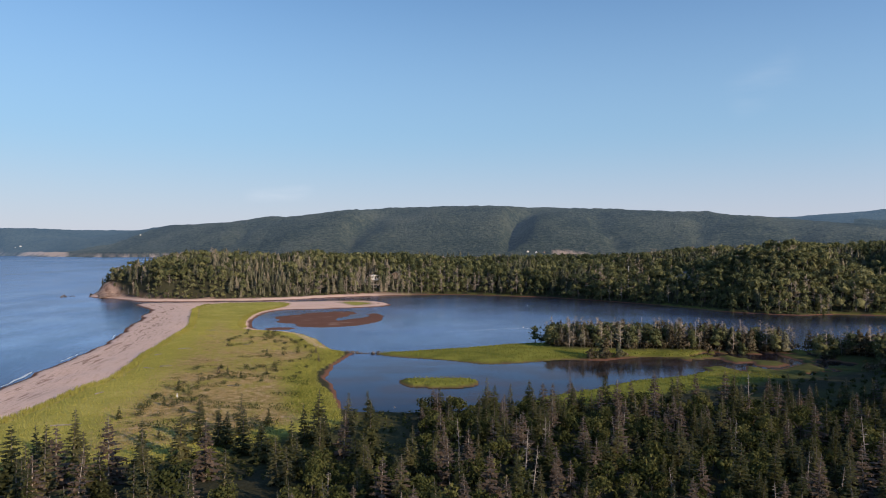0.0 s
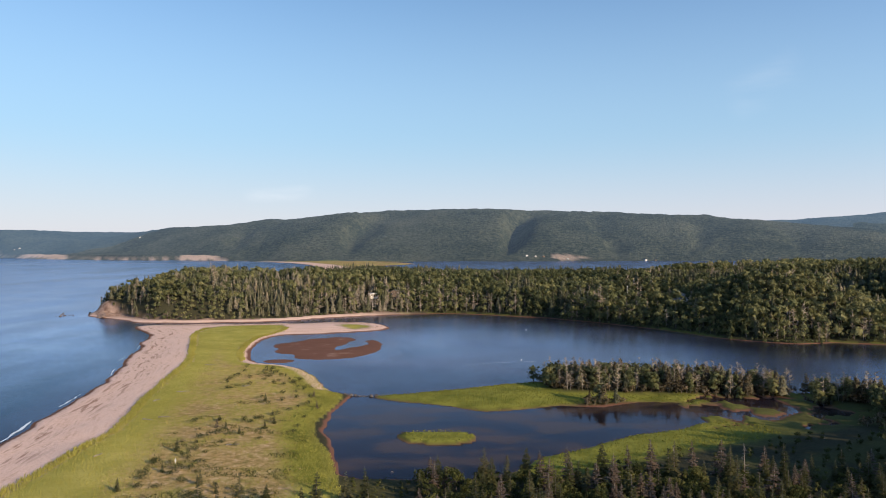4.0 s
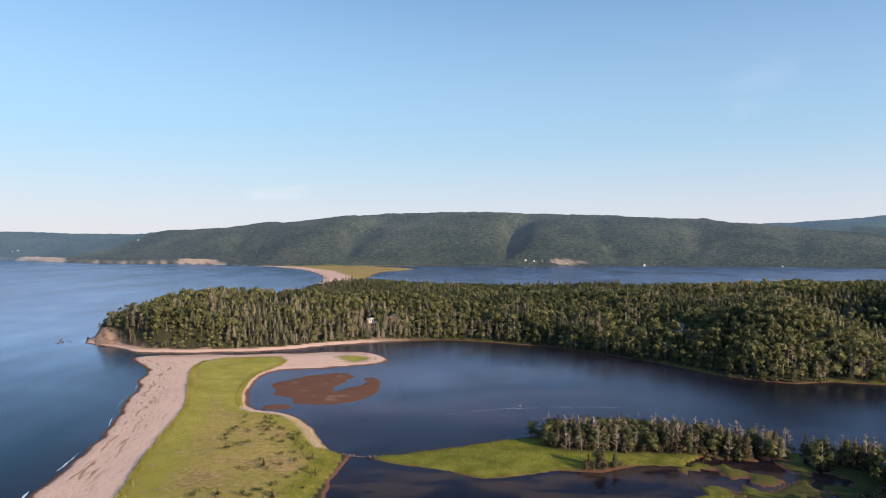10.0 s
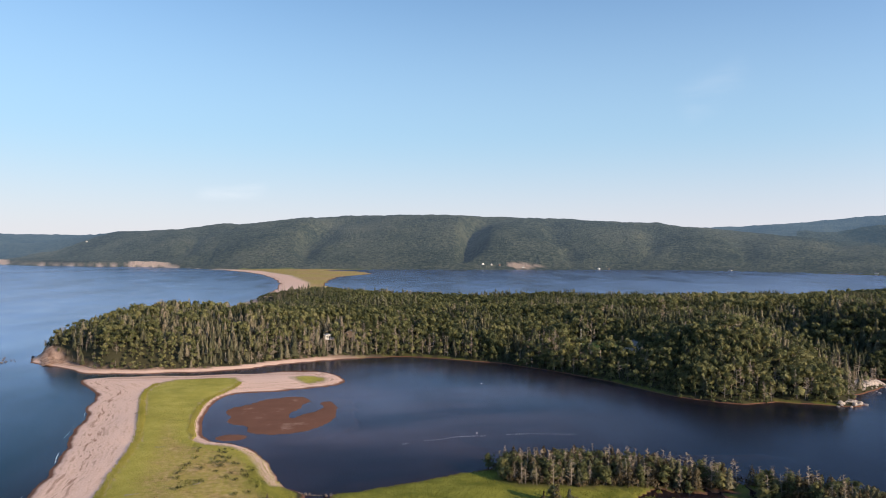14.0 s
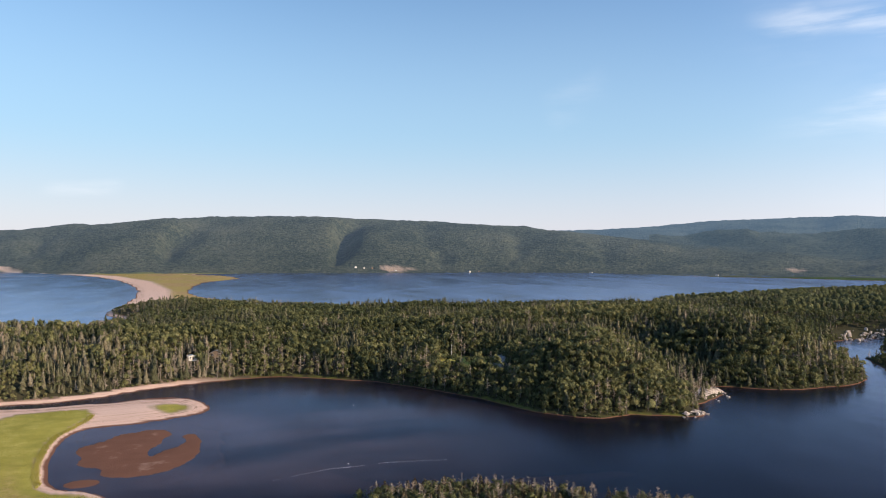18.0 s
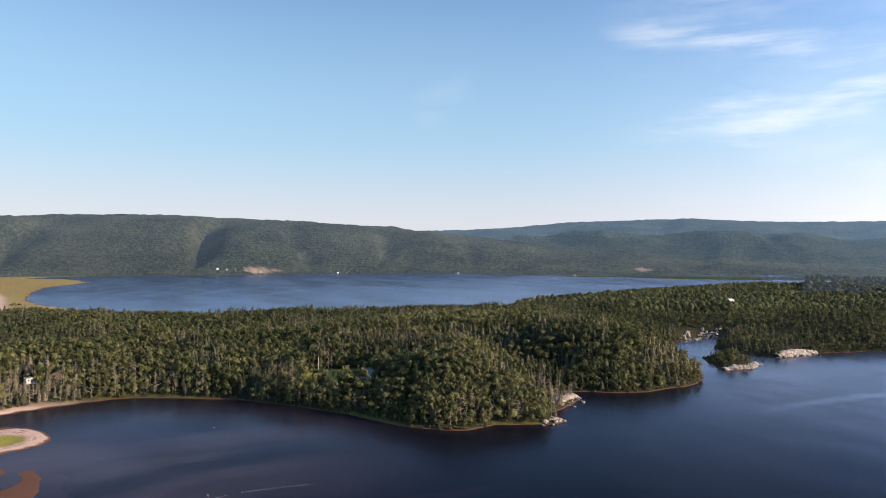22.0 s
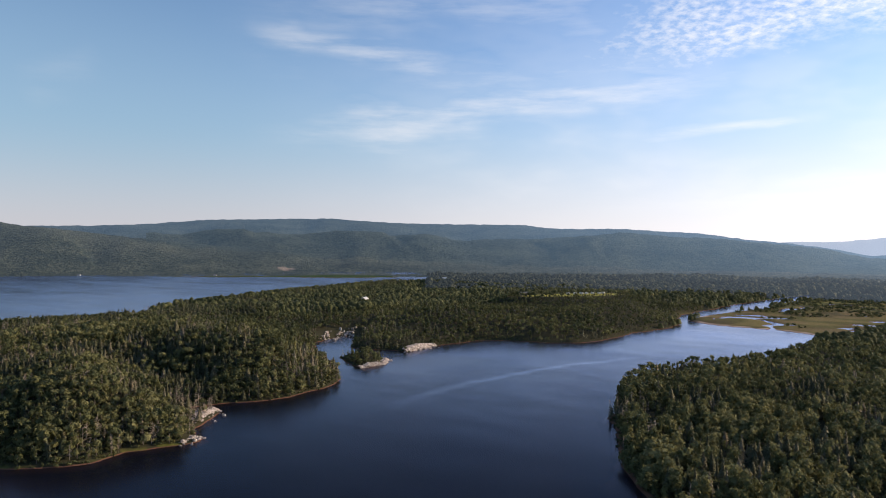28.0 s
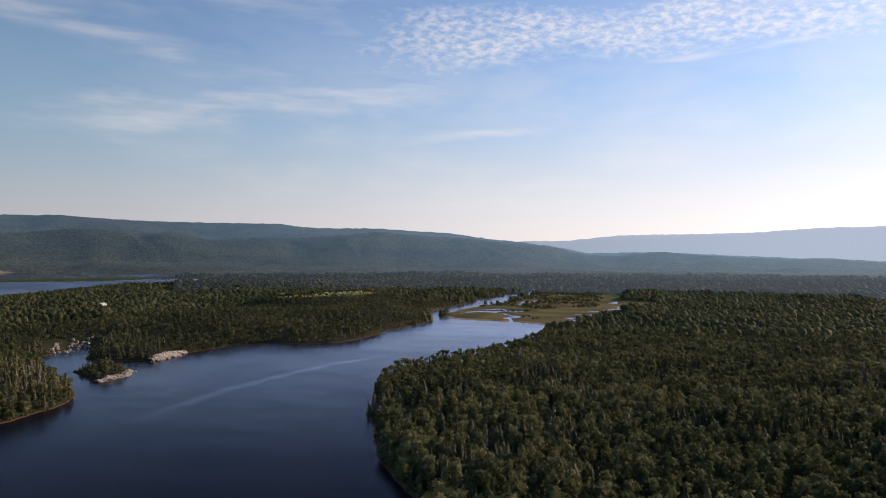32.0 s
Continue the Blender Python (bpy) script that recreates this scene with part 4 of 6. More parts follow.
def clump_far(rng):
    """A rounded tuft of canopy for woods a kilometre and more away."""
    v, f = [], []
    n = 4
    turn = rng.rand() * 6
    for s in range(n):
        a = turn + 6.283 * s / n
        r = 0.45 + 0.15 * rng.rand()
        v.append((r * math.cos(a), r * math.sin(a), 0.25 * rng.rand()))
    for s in range(n):
        a = turn + 0.5 + 6.283 * s / n
        r = 0.28 + 0.12 * rng.rand()
        v.append((r * math.cos(a), r * math.sin(a), 0.7 + 0.15 * rng.rand()))
    v.append((0.05 * rng.randn(), 0.05 * rng.randn(), 1.0))
    for s in range(n):
        t = (s + 1) % n
        f += [(s, t, n + s), (t, n + t, n + s), (n + s, n + t, 2 * n)]
    return np.array(v), np.array(f), len(f)


def forest(name, kinds, places, heights, widths, label, mats, tints, rng):
    """Many trees of several patterns as one object of woods."""
    vs, fs, ms, ts, at = [], [], [], [], 0
    pick = rng.randint(0, len(kinds), len(places))
    turn = rng.rand(len(places)) * 6.283
    for n, (v, f, leaf) in enumerate(kinds):
        k = np.flatnonzero(pick == n)
        if not len(k):
            continue
        c, s = np.cos(turn[k])[:, None], np.sin(turn[k])[:, None]
        w, h = widths[k][:, None], heights[k][:, None]
        x = (v[:, 0] * c - v[:, 1] * s) * w + places[k, 0:1]
        y = (v[:, 0] * s + v[:, 1] * c) * w + places[k, 1:2]
        z = v[:, 2] * h + places[k, 2:3]
        vs.append(np.stack([x, y, z], -1).reshape(-1, 3))
        fs.append((f[None] + (at + np.arange(len(k)) * len(v))[:, None, None]).reshape(-1, 3))
        ms.append(np.tile(np.arange(len(f)) >= leaf, len(k)))
        ts.append(np.repeat(tints[k], len(v)))
        at += len(k) * len(v)
    me = mesh_from(name, np.concatenate(vs), np.concatenate(fs))
    for m in mats:
        me.materials.append(m)
    me.polygons.foreach_set("material_index", np.concatenate(ms).astype(np.int32))
    me.polygons.foreach_set("use_smooth", np.ones(len(me.polygons), bool))
    put_floats(me, "tint", np.concatenate(ts))
    return tagged(new(name, me), label, "woodland", kind="stuff")


def scatter(x0, x1, y0, y1, spacing, rng):
    """Uneven planting: one jittered place a cell."""
    nx, ny = int((x1 - x0) / spacing), int((y1 - y0) / spacing)
    a, b = np.meshgrid(np.arange(nx), np.arange(ny), indexing="ij")
    x = x0 + (a.ravel() + rng.rand(nx * ny) * 1.2 - 0.1) * spacing
    y = y0 + (b.ravel() + rng.rand(nx * ny) * 1.2 - 0.1) * spacing
    return x, y


def plant(region, spacing, rng, margin=3.0):
    """Wooded places of a region with their ground and a mix of kinds."""
    x, y = scatter(*region, spacing, rng)
    z, land, c = relief(x, y)
    ok = (land > margin) & (c["low"] < 0.3) & (c["sand"] < 0.3) & (c["grass"] < 0.3) & (c["marsh"] < 0.4) & (c["rock"] < 0.7 + 0.3 * rng.rand(len(x)))
    x, y, z, land = x[ok], y[ok], z[ok], land[ok]
    return np.stack([x, y, z - 0.1], -1), land


rng = np.random.RandomState(11)
SPRUCES = [spruce_far(rng) for _ in range(8)]
LEAFY = [leafy_far(rng, 2, 36, 0.08) for _ in range(14)]
LEAFY_FINE = [leafy_far(rng, 3, 72, 0.066) for _ in range(10)]
SNAGS = [snag_far(rng) for _ in range(8)]
CLUMPS = [clump_far(rng) for _ in range(6)]
LEAFY_FAR = [leafy_far(rng, 1, 11, 0.13) for _ in range(6)]
SPRUCE_MIN = [spruce_far(rng, 3, 6) for _ in range(6)]


# gaps kept round houses and bare rock: centre and radius
CLEARINGS = [(241, 305, 7), (206, 275, 5), (415, 339, 5), (440, 345, 4), (512, 364, 6), (498, 363, 5), (528, 365, 5), (532, 480, 24), (512, 478, 14), (147, 371, 7), (-25, 441, 6), (-26, 448, 5), (-11, 452, 3), (139, 386, 8), (124, 394, 8), (134, 378, 6), (228, 337, 6), (962, 485, 14)]


def woods(region, spacing, leafy, dead, high, label, margin=1.2, far=0, keep=None, thin=0.0, sink=0.0):
    p, land = plant(region, spacing, rng, margin)
    clear = np.ones(len(p), bool)
    for cx, cy, cr in CLEARINGS:
        clear &= np.hypot(p[:, 0] - cx, p[:, 1] - cy) > cr
    p, land = p[clear], land[clear]
    if keep is not None:
        k = keep(p[:, 0], p[:, 1])
        p, land = p[k], land[k]
    if thin:
        k = soft_noise(p[:, 0] + 30, p[:, 1] + 30, 9) + 0.5 * rng.rand(len(p)) > thin
        p, land = p[k], land[k]
    mood = 0.6 * soft_noise(p[:, 0], p[:, 1], 40) + 0.4 * soft_noise(p[:, 0] + 500, p[:, 1], 14) + 0.3 * (rng.rand(len(p)) - 0.5)
    grey = 0.5 * soft_noise(p[:, 0] + 900, p[:, 1] + 900, 30) + 0.5 * rng.rand(len(p))
    leafy = leafy + (0.06 * step(110, 30, p[:, 0]) - 0.12 * step(25, 5, land)) * (dead > 0.1) * (p[:, 1] > 380)
    kind = np.where(grey > 1 - dead - 0.18 * step(40, 6, land) * (dead > 0.1), 2, np.where(mood < leafy, 1, 0))
    size = high * (0.4 + 0.6 * rng.rand(len(p)) ** 1.3 + 0.4 * soft_noise(p[:, 0], p[:, 1] + 300, 22)) * np.where((p[:, 0] < -60) & (p[:, 1] > 380), 0.5 + 0.5 * step(1, 40, land), 0.8 + 0.2 * step(1, 10, land))
    size *= np.where((p[:, 0] > 770) & (p[:, 0] < 1010) & (p[:, 1] > 250) & (p[:, 1] < 440), 0.85, 1.0)
    tint = np.clip(0.08 + 0.75 * rng.rand(len(p)) + 0.7 * (soft_noise(p[:, 0] + 70, p[:, 1], 55) - 0.45), 0, 1)
    # simple far crowns take a darker tint, in place of shade among their leaves
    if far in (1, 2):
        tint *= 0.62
    spruce_kinds, leafy_kinds = ((SPRUCES, LEAFY), (SPRUCE_MIN, LEAFY_FAR), (SPRUCE_MIN, CLUMPS), (SPRUCES, LEAFY_FINE))[far]
    for n, (name, kinds, mats, fat) in enumerate((("spruce_woods", spruce_kinds, (MAT_SPRUCE, MAT_BARK), 1.0), ("leafy_woods", leafy_kinds, (MAT_LEAF, MAT_BARK), 1.08), ("dead_woods", SNAGS, (MAT_TWIG, MAT_DEAD), 0.85))):
        k = kind == n
        if k.sum():
            h = size[k] * 0.92
            q = p[k] - np.stack([0 * h, 0 * h, sink * h], -1)
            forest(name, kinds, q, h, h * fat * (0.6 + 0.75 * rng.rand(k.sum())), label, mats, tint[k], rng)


woods((-205, 400, 270, 560), 3.6, 0.58, 0.22, 11.5, "dense mixed spruce and birch woods of the headland")
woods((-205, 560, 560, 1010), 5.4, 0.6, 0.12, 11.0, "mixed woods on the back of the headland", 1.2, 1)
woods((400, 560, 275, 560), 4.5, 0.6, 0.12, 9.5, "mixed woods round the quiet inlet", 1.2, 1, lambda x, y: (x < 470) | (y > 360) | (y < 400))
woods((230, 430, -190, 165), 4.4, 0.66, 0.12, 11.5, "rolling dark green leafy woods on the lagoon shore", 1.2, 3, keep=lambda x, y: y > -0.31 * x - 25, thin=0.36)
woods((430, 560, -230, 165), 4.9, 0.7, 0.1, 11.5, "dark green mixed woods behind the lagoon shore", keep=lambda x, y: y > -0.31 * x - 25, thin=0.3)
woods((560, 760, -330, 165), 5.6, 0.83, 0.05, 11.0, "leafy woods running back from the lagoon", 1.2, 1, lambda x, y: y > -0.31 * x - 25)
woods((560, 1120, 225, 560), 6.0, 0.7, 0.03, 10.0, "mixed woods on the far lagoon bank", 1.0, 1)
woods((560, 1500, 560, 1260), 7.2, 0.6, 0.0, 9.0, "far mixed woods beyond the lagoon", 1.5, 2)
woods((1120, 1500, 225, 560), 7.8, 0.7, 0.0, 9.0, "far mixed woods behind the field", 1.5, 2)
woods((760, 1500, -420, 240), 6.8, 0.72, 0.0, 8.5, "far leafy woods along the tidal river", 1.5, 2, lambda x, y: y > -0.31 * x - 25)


woods((-205, 620, 262, 520), 2.7, 2.0, 0.0, 4.8, "low bushes fringing the lagoon shore", 0.3, 1, lambda x, y: shore(x, y) < 11, sink=0.28)
woods((228, 560, 40, 165), 3.1, 2.0, 0.0, 5.2, "low bushes fringing the wooded shore", 0.5, 1, lambda x, y: shore(x, y) < 12, sink=0.28)


# tall woods round the take-off place, added to shade the near scrub, largely unseen
woods((86, 228, 30, 128), 4.7, 0.8, 0.0, 19.0, "tall leafy woods shading the pond's east side", 1.2, 1)
woods((22, 228, -90, 30), 6.5, 0.7, 0.0, 17.0, "unseen tall woods added to shade the near scrub", 1.2, 1)

# clumps of trees standing on the river marsh
x, y = scatter(900, 1700, 30, 245, 9.0, rng)
z, land, c = relief(x, y)
ok = (inside(RIVER_MARSH, x, y, 60) > 4) & (land > 3) & (z > 0.3) & (soft_noise(x, y, 34) + 0.45 * step(980, 1250, x) > 0.8)
h = 5.0 + 5.0 * rng.rand(len(x))
forest("leafy_woods", LEAFY_FAR, np.stack([x, y, z - 0.2 * h], -1)[ok], h[ok], (1.5 * h)[ok], "dark tree clumps scattered over the river marsh", (MAT_LEAF, MAT_BARK), 0.5 * rng.rand(ok.sum()), rng)

# scrub at the root of the far spit
x, y = scatter(-130, 70, 850, 1250, 6.0, rng)
z, land, c = relief(x, y)
ok = (land > 22) & (c["sand"] < 0.2) & (soft_noise(x, y, 60) + 0.3 * rng.rand(len(x)) > 0.35 + 0.6 * step(930, 1200, y - 0.8 * x))
h = 2.5 + 3.5 * rng.rand(len(x))
forest("leafy_woods", LEAFY_FAR, np.stack([x, y, z - 0.15 * h], -1)[ok], h[ok], (1.3 * h)[ok], "low scrub at the root of the far sandy spit", (MAT_LEAF, MAT_BARK), 0.6 * rng.rand(ok.sum()), rng)

# canopy of the hazy valley floor, its haze painted by MAT_VALLEY's emission
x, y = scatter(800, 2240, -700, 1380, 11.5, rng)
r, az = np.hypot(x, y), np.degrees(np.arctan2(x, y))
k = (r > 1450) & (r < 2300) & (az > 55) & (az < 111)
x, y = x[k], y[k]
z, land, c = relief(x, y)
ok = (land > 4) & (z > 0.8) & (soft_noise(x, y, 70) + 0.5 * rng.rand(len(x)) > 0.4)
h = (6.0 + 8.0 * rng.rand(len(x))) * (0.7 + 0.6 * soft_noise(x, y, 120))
forest("valley_woods", CLUMPS, np.stack([x, y, z - 0.5], -1)[ok], h[ok], (1.25 * h)[ok], "woods over the wide valley floor, glowing with painted haze", (MAT_VALLEY, MAT_BARK), rng.rand(ok.sum()), rng)

# ---- near trees, each a thing of its own ----
def part(name, mesh_data, parent, label=""):
    ob = new(name, mesh_data)
    ob.parent = parent
    return tagged(ob, label)


def tri_mesh(name, v, f, mat, tint=None):
    me = mesh_from(name, np.array(v), np.array(f))
    me.materials.append(mat)
    me.polygons.foreach_set("use_smooth", np.zeros(len(me.polygons), bool))
    if tint is not None:
        put_floats(me, "tint", np.full(len(v), tint))
    return me


def blade(v, f, p, q, w, up):
    """A tapering spray from p to q."""
    p, q = np.array(p), np.array(q)
    s = np.cross(q - p, up)
    s = s / (np.linalg.norm(s) + 1e-9) * w
    m = p * 0.45 + q * 0.55
    k = len(v)
    v += [tuple(p), tuple(m + s), tuple(m - s), tuple(q)]
    f += [(k, k + 1, k + 2), (k + 1, k + 3, k + 2)]


def spruce_near(rng, tall, thin=0.0):
    """Stem and whorled drooping boughs with twigs."""
    tv, tf, v, f = [], [], [], []
    lean = 0.02 * tall * rng.randn(2)
    stem(tv, tf, (0, 0, -0.3), (lean[0] * 0.5, lean[1] * 0.5, tall * 0.5), 0.016 * tall, 0.010 * tall, 6)
    stem(tv, tf, (lean[0] * 0.5, lean[1] * 0.5, tall * 0.5), (lean[0], lean[1], tall), 0.010 * tall, 0.002 * tall, 5)
    whorls = int(15 + tall * 0.6)
    reach = 0.3 * tall * (0.85 + 0.3 * rng.rand())
    for w in range(whorls):
        u = 0.06 + 0.92 * w / whorls
        for s in range(6):
            if rng.rand() < 0.04 + thin * (1 - u):
                continue
            a = 6.283 * (s + 0.6 * rng.rand()) / 6 + w
            long = reach * (1 - u) ** 0.95 * (0.65 + 0.5 * rng.rand()) + 0.12
            z = tall * (u + 0.02 * rng.randn())
            d = np.array((math.cos(a), math.sin(a), 0))
            p = np.array((lean[0] * u, lean[1] * u, z))
            q = p + d * long + (0, 0, long * (0.15 - 0.55 * (1 - u) * rng.rand()))
            blade(v, f, p, q, 0.25 * long + 0.07, (0, 0, 1))
            for e in (0.45, 0.7, 0.9):
                side = np.array((-d[1], d[0], 0)) * (1 if rng.rand() < 0.5 else -1)
                m = p * (1 - e) + q * e
                blade(v, f, m, m + (d * 0.5 + side * 0.7) * long * 0.42 * (1.2 - e) + (0, 0, -0.12 * long * rng.rand()), 0.11 * long + 0.04, (0, 0, 1))
                m2 = p * (1.1 - e) + q * (e - 0.1)
                blade(v, f, m2, m2 + (d * 0.5 - side * 0.7) * long * 0.36 * (1.2 - e) + (0, 0, -0.3 * long * rng.rand()), 0.1 * long + 0.04, d)
    return (tv, tf), (v, f)


def leafy_near(rng, tall, wide, count=480):
    tv, tf, v, f = [], [], [], []
    lobes = []
    stem(tv, tf, (0, 0, -0.3), (0.03 * tall, 0, tall * 0.4), 0.022 * tall, 0.014 * tall, 6)
    for s in range(7):
        a, r = 6.283 * s / 7 + rng.rand(), wide * (0.25 + 0.6 * rng.rand())
        c = np.array((r * math.cos(a), r * math.sin(a), tall * (0.42 + 0.4 * rng.rand())))
        lobes.append((c, wide * (0.32 + 0.2 * rng.rand())))
        stem(tv, tf, (0.03 * tall, 0, tall * 0.3), tuple(c), 0.010 * tall, 0.004 * tall, 4)
    lobes.append((np.array((0, 0, tall * 0.82)), wide * 0.5))
    for s in range(count):
        c, cr = lobes[s % 8]
        d = rng.randn(3)
        d[2] += 0.35
        d /= np.linalg.norm(d)
        p = c + d * cr * (0.6 + 0.45 * rng.rand())
        nrm = d + 0.8 * rng.randn(3)
        a = np.cross(nrm, rng.randn(3))
        a /= np.linalg.norm(a) + 1e-9
        b = np.cross(nrm / np.linalg.norm(nrm), a)
        size = (0.055 + 0.04 * rng.rand()) * (0.5 * tall + 0.5 * wide)
        k = len(v)
        v += [tuple(p - a * size), tuple(p + b * size * 0.6), tuple(p + a * size), tuple(p - b * size * 0.6)]
        f += [(k, k + 1, k + 2), (k, k + 2, k + 3)]
    return (tv, tf), (v, f)


def dead_near(rng, tall):
    tv, tf, v, f = [], [], [], []
    lean = 0.05 * tall * rng.randn(2)
    stem(tv, tf, (0, 0, -0.3), (lean[0], lean[1], tall), 0.016 * tall, 0.004 * tall, 6)
    for s in range(34):
        u = 0.15 + 0.82 * rng.rand()
        a, r = rng.rand() * 6.283, tall * (0.03 + 0.17 * (1 - u)) * (0.5 + 0.8 * rng.rand())
        p = np.array((lean[0] * u, lean[1] * u, tall * u))
        q = p + (r * math.cos(a), r * math.sin(a), r * (rng.rand() - 0.45))
        stem(v, f, tuple(p), tuple(q), 0.0045 * tall, 0.0012 * tall, 3)
        for e in (0.5, 0.75):
            m = p * (1 - e) + q * e
            stem(v, f, tuple(m), tuple(m + rng.randn(3) * r * 0.28), 0.0025 * tall, 0.0008 * tall, 3)
    return (tv, tf), (v, f)


def tree_thing(name, trunk_mesh, crown_mesh, crown_name, label, category, group):
    e = new(name)
    e.empty_display_size = 0.3
    part("trunk", trunk_mesh, e)
    tagged(part(crown_name, crown_mesh, e), kind="stuff")
    return tagged(e, label, category, group)


rng = np.random.RandomState(23)
LEAFY_NEAR = [leafy_far(rng, 2, 42, 0.07) for _ in range(6)]
NEAR = {"spruce": [], "brown": [], "alder": [], "dead": []}
for n in range(7):
    trunk, crown = spruce_near(rng, 7.0, 0.0 if n < 4 else 0.25)
    NEAR["spruce"].append((tri_mesh("trunk", *trunk, MAT_BARK), tri_mesh("crown", *crown, MAT_NEEDLE, 0.2 + 0.08 * n)))
for n in range(4):
    trunk, crown = spruce_near(rng, 7.0, 0.45)
    NEAR["brown"].append((tri_mesh("trunk", *trunk, MAT_DEAD), tri_mesh("crown", *crown, MAT_RUST)))
for n in range(6):
    trunk, crown = leafy_near(rng, 4.0, 1.9)
    NEAR["alder"].append((tri_mesh("trunk", *trunk, MAT_BARK), tri_mesh("crown", *crown, MAT_ALDER, 0.25 + 0.1 * n)))
for n in range(5):
    trunk, crown = dead_near(rng, 7.0)
    NEAR["dead"].append((tri_mesh("trunk", *trunk, MAT_DEAD), tri_mesh("branches", *crown, MAT_DEAD)))
TREES = {"spruce": ("spruce_tree", "crown", "dark green spruce with drooping boughs in scrub woods", "spruce"), "brown": ("browned_spruce_tree", "crown", "half-dead spruce with bare brown boughs", "spruce"), "alder": ("alder_bush", "crown", "leafy green alder bush in the undergrowth", "bush"), "dead": ("dead_tree", "branches", "bare grey dead tree standing among spruces", "dead tree")}
MASTERS = {}


def near_tree(kind, x, y, z, scale):
    name, crown_name, label, category = TREES[kind]
    n = rng.randint(len(NEAR[kind]))
    m = pose(x, y, z, rng.randn() * 2, rng.randn() * 2, rng.rand() * 360) @ Matrix.Scale(scale, 4)
    if (kind, n) not in MASTERS:
        MASTERS[kind, n] = tree_thing(name, *NEAR[kind][n], crown_name, label, category, "trees of the near woods")
        MASTERS[kind, n].matrix_basis = m
        return MASTERS[kind, n]
    made = copy_thing(MASTERS[kind, n], pose(0, 0, 0))
    made.matrix_basis = m
    return made


# places of the near woods, thinning towards the open spit
x, y = scatter(-78, 130, 42, 128, 2.6, rng)
z, land, c = relief(x, y)
seen = np.degrees(np.arctan2(x, y))
ok = (land > 1.0) & (c["low"] < 0.35 + 0.25 * rng.rand(len(x))) & (c["marsh"] < 0.5) & (c["sand"] < 0.3) & (seen > -38) & (seen < 42) & (np.hypot(x, y) > 48) & (y < 126 - 0.3 * np.clip(x - 24, 0, 80))
ok &= rng.rand(len(x)) < np.where(x < -12, 0.3, 0.85)
x, y, z = x[ok], y[ok], z[ok]
order = np.argsort(np.hypot(x, y))
pick = rng.rand(len(x)) + 0.35 * (soft_noise(x, y, 18) - 0.5)
count = {"spruce": 0, "brown": 0, "alder": 0, "dead": 0}
rest = []
for n in order:
    kind = "alder" if pick[n] < 0.5 else "spruce" if pick[n] < 0.8 else "brown" if pick[n] < 0.97 else "dead"
    if x[n] < -12 and rng.rand() < 0.85:
        kind = "spruce" if rng.rand() < 0.75 else "brown"
    if count[kind] >= 290:
        rest.append(n)
        continue
    count[kind] += 1
    near_tree(kind, x[n], y[n], z[n] - 0.05, (0.75 + 0.4 * rng.rand() if x[n] < -14 else 0.5 + 0.42 * rng.rand()) * (1.0 if kind != "alder" else 0.95))

# spruces standing on the creek bank and young ones out on the grass
for n in range(38):
    px, py, k = (-44 + 42 * rng.rand(), 84 + 22 * rng.rand() ** 1.3, 0.7 + 0.4 * rng.rand()) if n < 18 else (-46 + 26 * rng.rand(), 100 + 85 * rng.rand() ** 1.4, 0.2 + 0.2 * rng.rand())
    pz, pland, _ = relief(np.array([px]), np.array([py]))
    if pland[0] > 2.5:
        near_tree("spruce" if rng.rand() < 0.85 else "brown", px, py, pz[0] - 0.05, k)

# the grove on the marsh strip and the scrub east of the pond
x, y = scatter(36, 160, 118, 208, 1.9, rng)
z, land, c = relief(x, y)
ok = (land > 0.8) & (c["marsh"] < 0.4) & (c["low"] < 0.4) & ((y > 166) | (x > 98 + 12 * soft_noise(x, y, 9)))
p = np.stack([x, y, z - 0.1], -1)[ok]
pick = rng.rand(len(p)) * np.where(p[:, 1] < 172, 0.8, 1.0)
for kind, lo, hi, tall in (("SPRUCE", 0, 0.14, 5.8), ("RUST", 0.14, 0.34, 6.2), ("LEAF", 0.34, 0.66, 5.6), ("SNAG", 0.66, 1.01, 6.8)):
    k = (pick >= lo) & (pick < hi)
    h = tall * (0.65 + 0.5 * rng.rand(k.sum()))
    kinds, mats, nm = {"SPRUCE": (SPRUCES, (MAT_SPRUCE, MAT_BARK), "spruce_woods"), "RUST": (SPRUCES, (MAT_RUST_FAR, MAT_DEAD), "browned_spruce_woods"), "LEAF": (LEAFY_FINE, (MAT_LEAF, MAT_BARK), "leafy_woods"), "SNAG": (SNAGS, (MAT_TWIG, MAT_DEAD), "dead_woods")}[kind]
    forest(nm, kinds, p[k], h, h * (1.0 if kind == "SNAG" else 1.5), "scrubby grove of spruce and grey dead trees by the marsh", mats, 0.15 + 0.6 * rng.rand(k.sum()), rng)

x, y = scatter(36, 150, 118, 208, 1.5, rng)
z, land, c = relief(x, y)
ok = (land > 0.8) & (c["marsh"] < 0.45) & (c["low"] < 0.45) & ((y > 166) | (x > 94 + 12 * soft_noise(x, y, 9)))
h = 2.0 + 3.0 * rng.rand(len(x))
forest("undergrowth", LEAFY_FAR, np.stack([x, y, z - 0.2 * h], -1)[ok], h[ok], (1.2 * h)[ok], "thick brownish brush filling the grove by the marsh", (MAT_RUST_FAR, MAT_BARK), rng.rand(ok.sum()), rng)

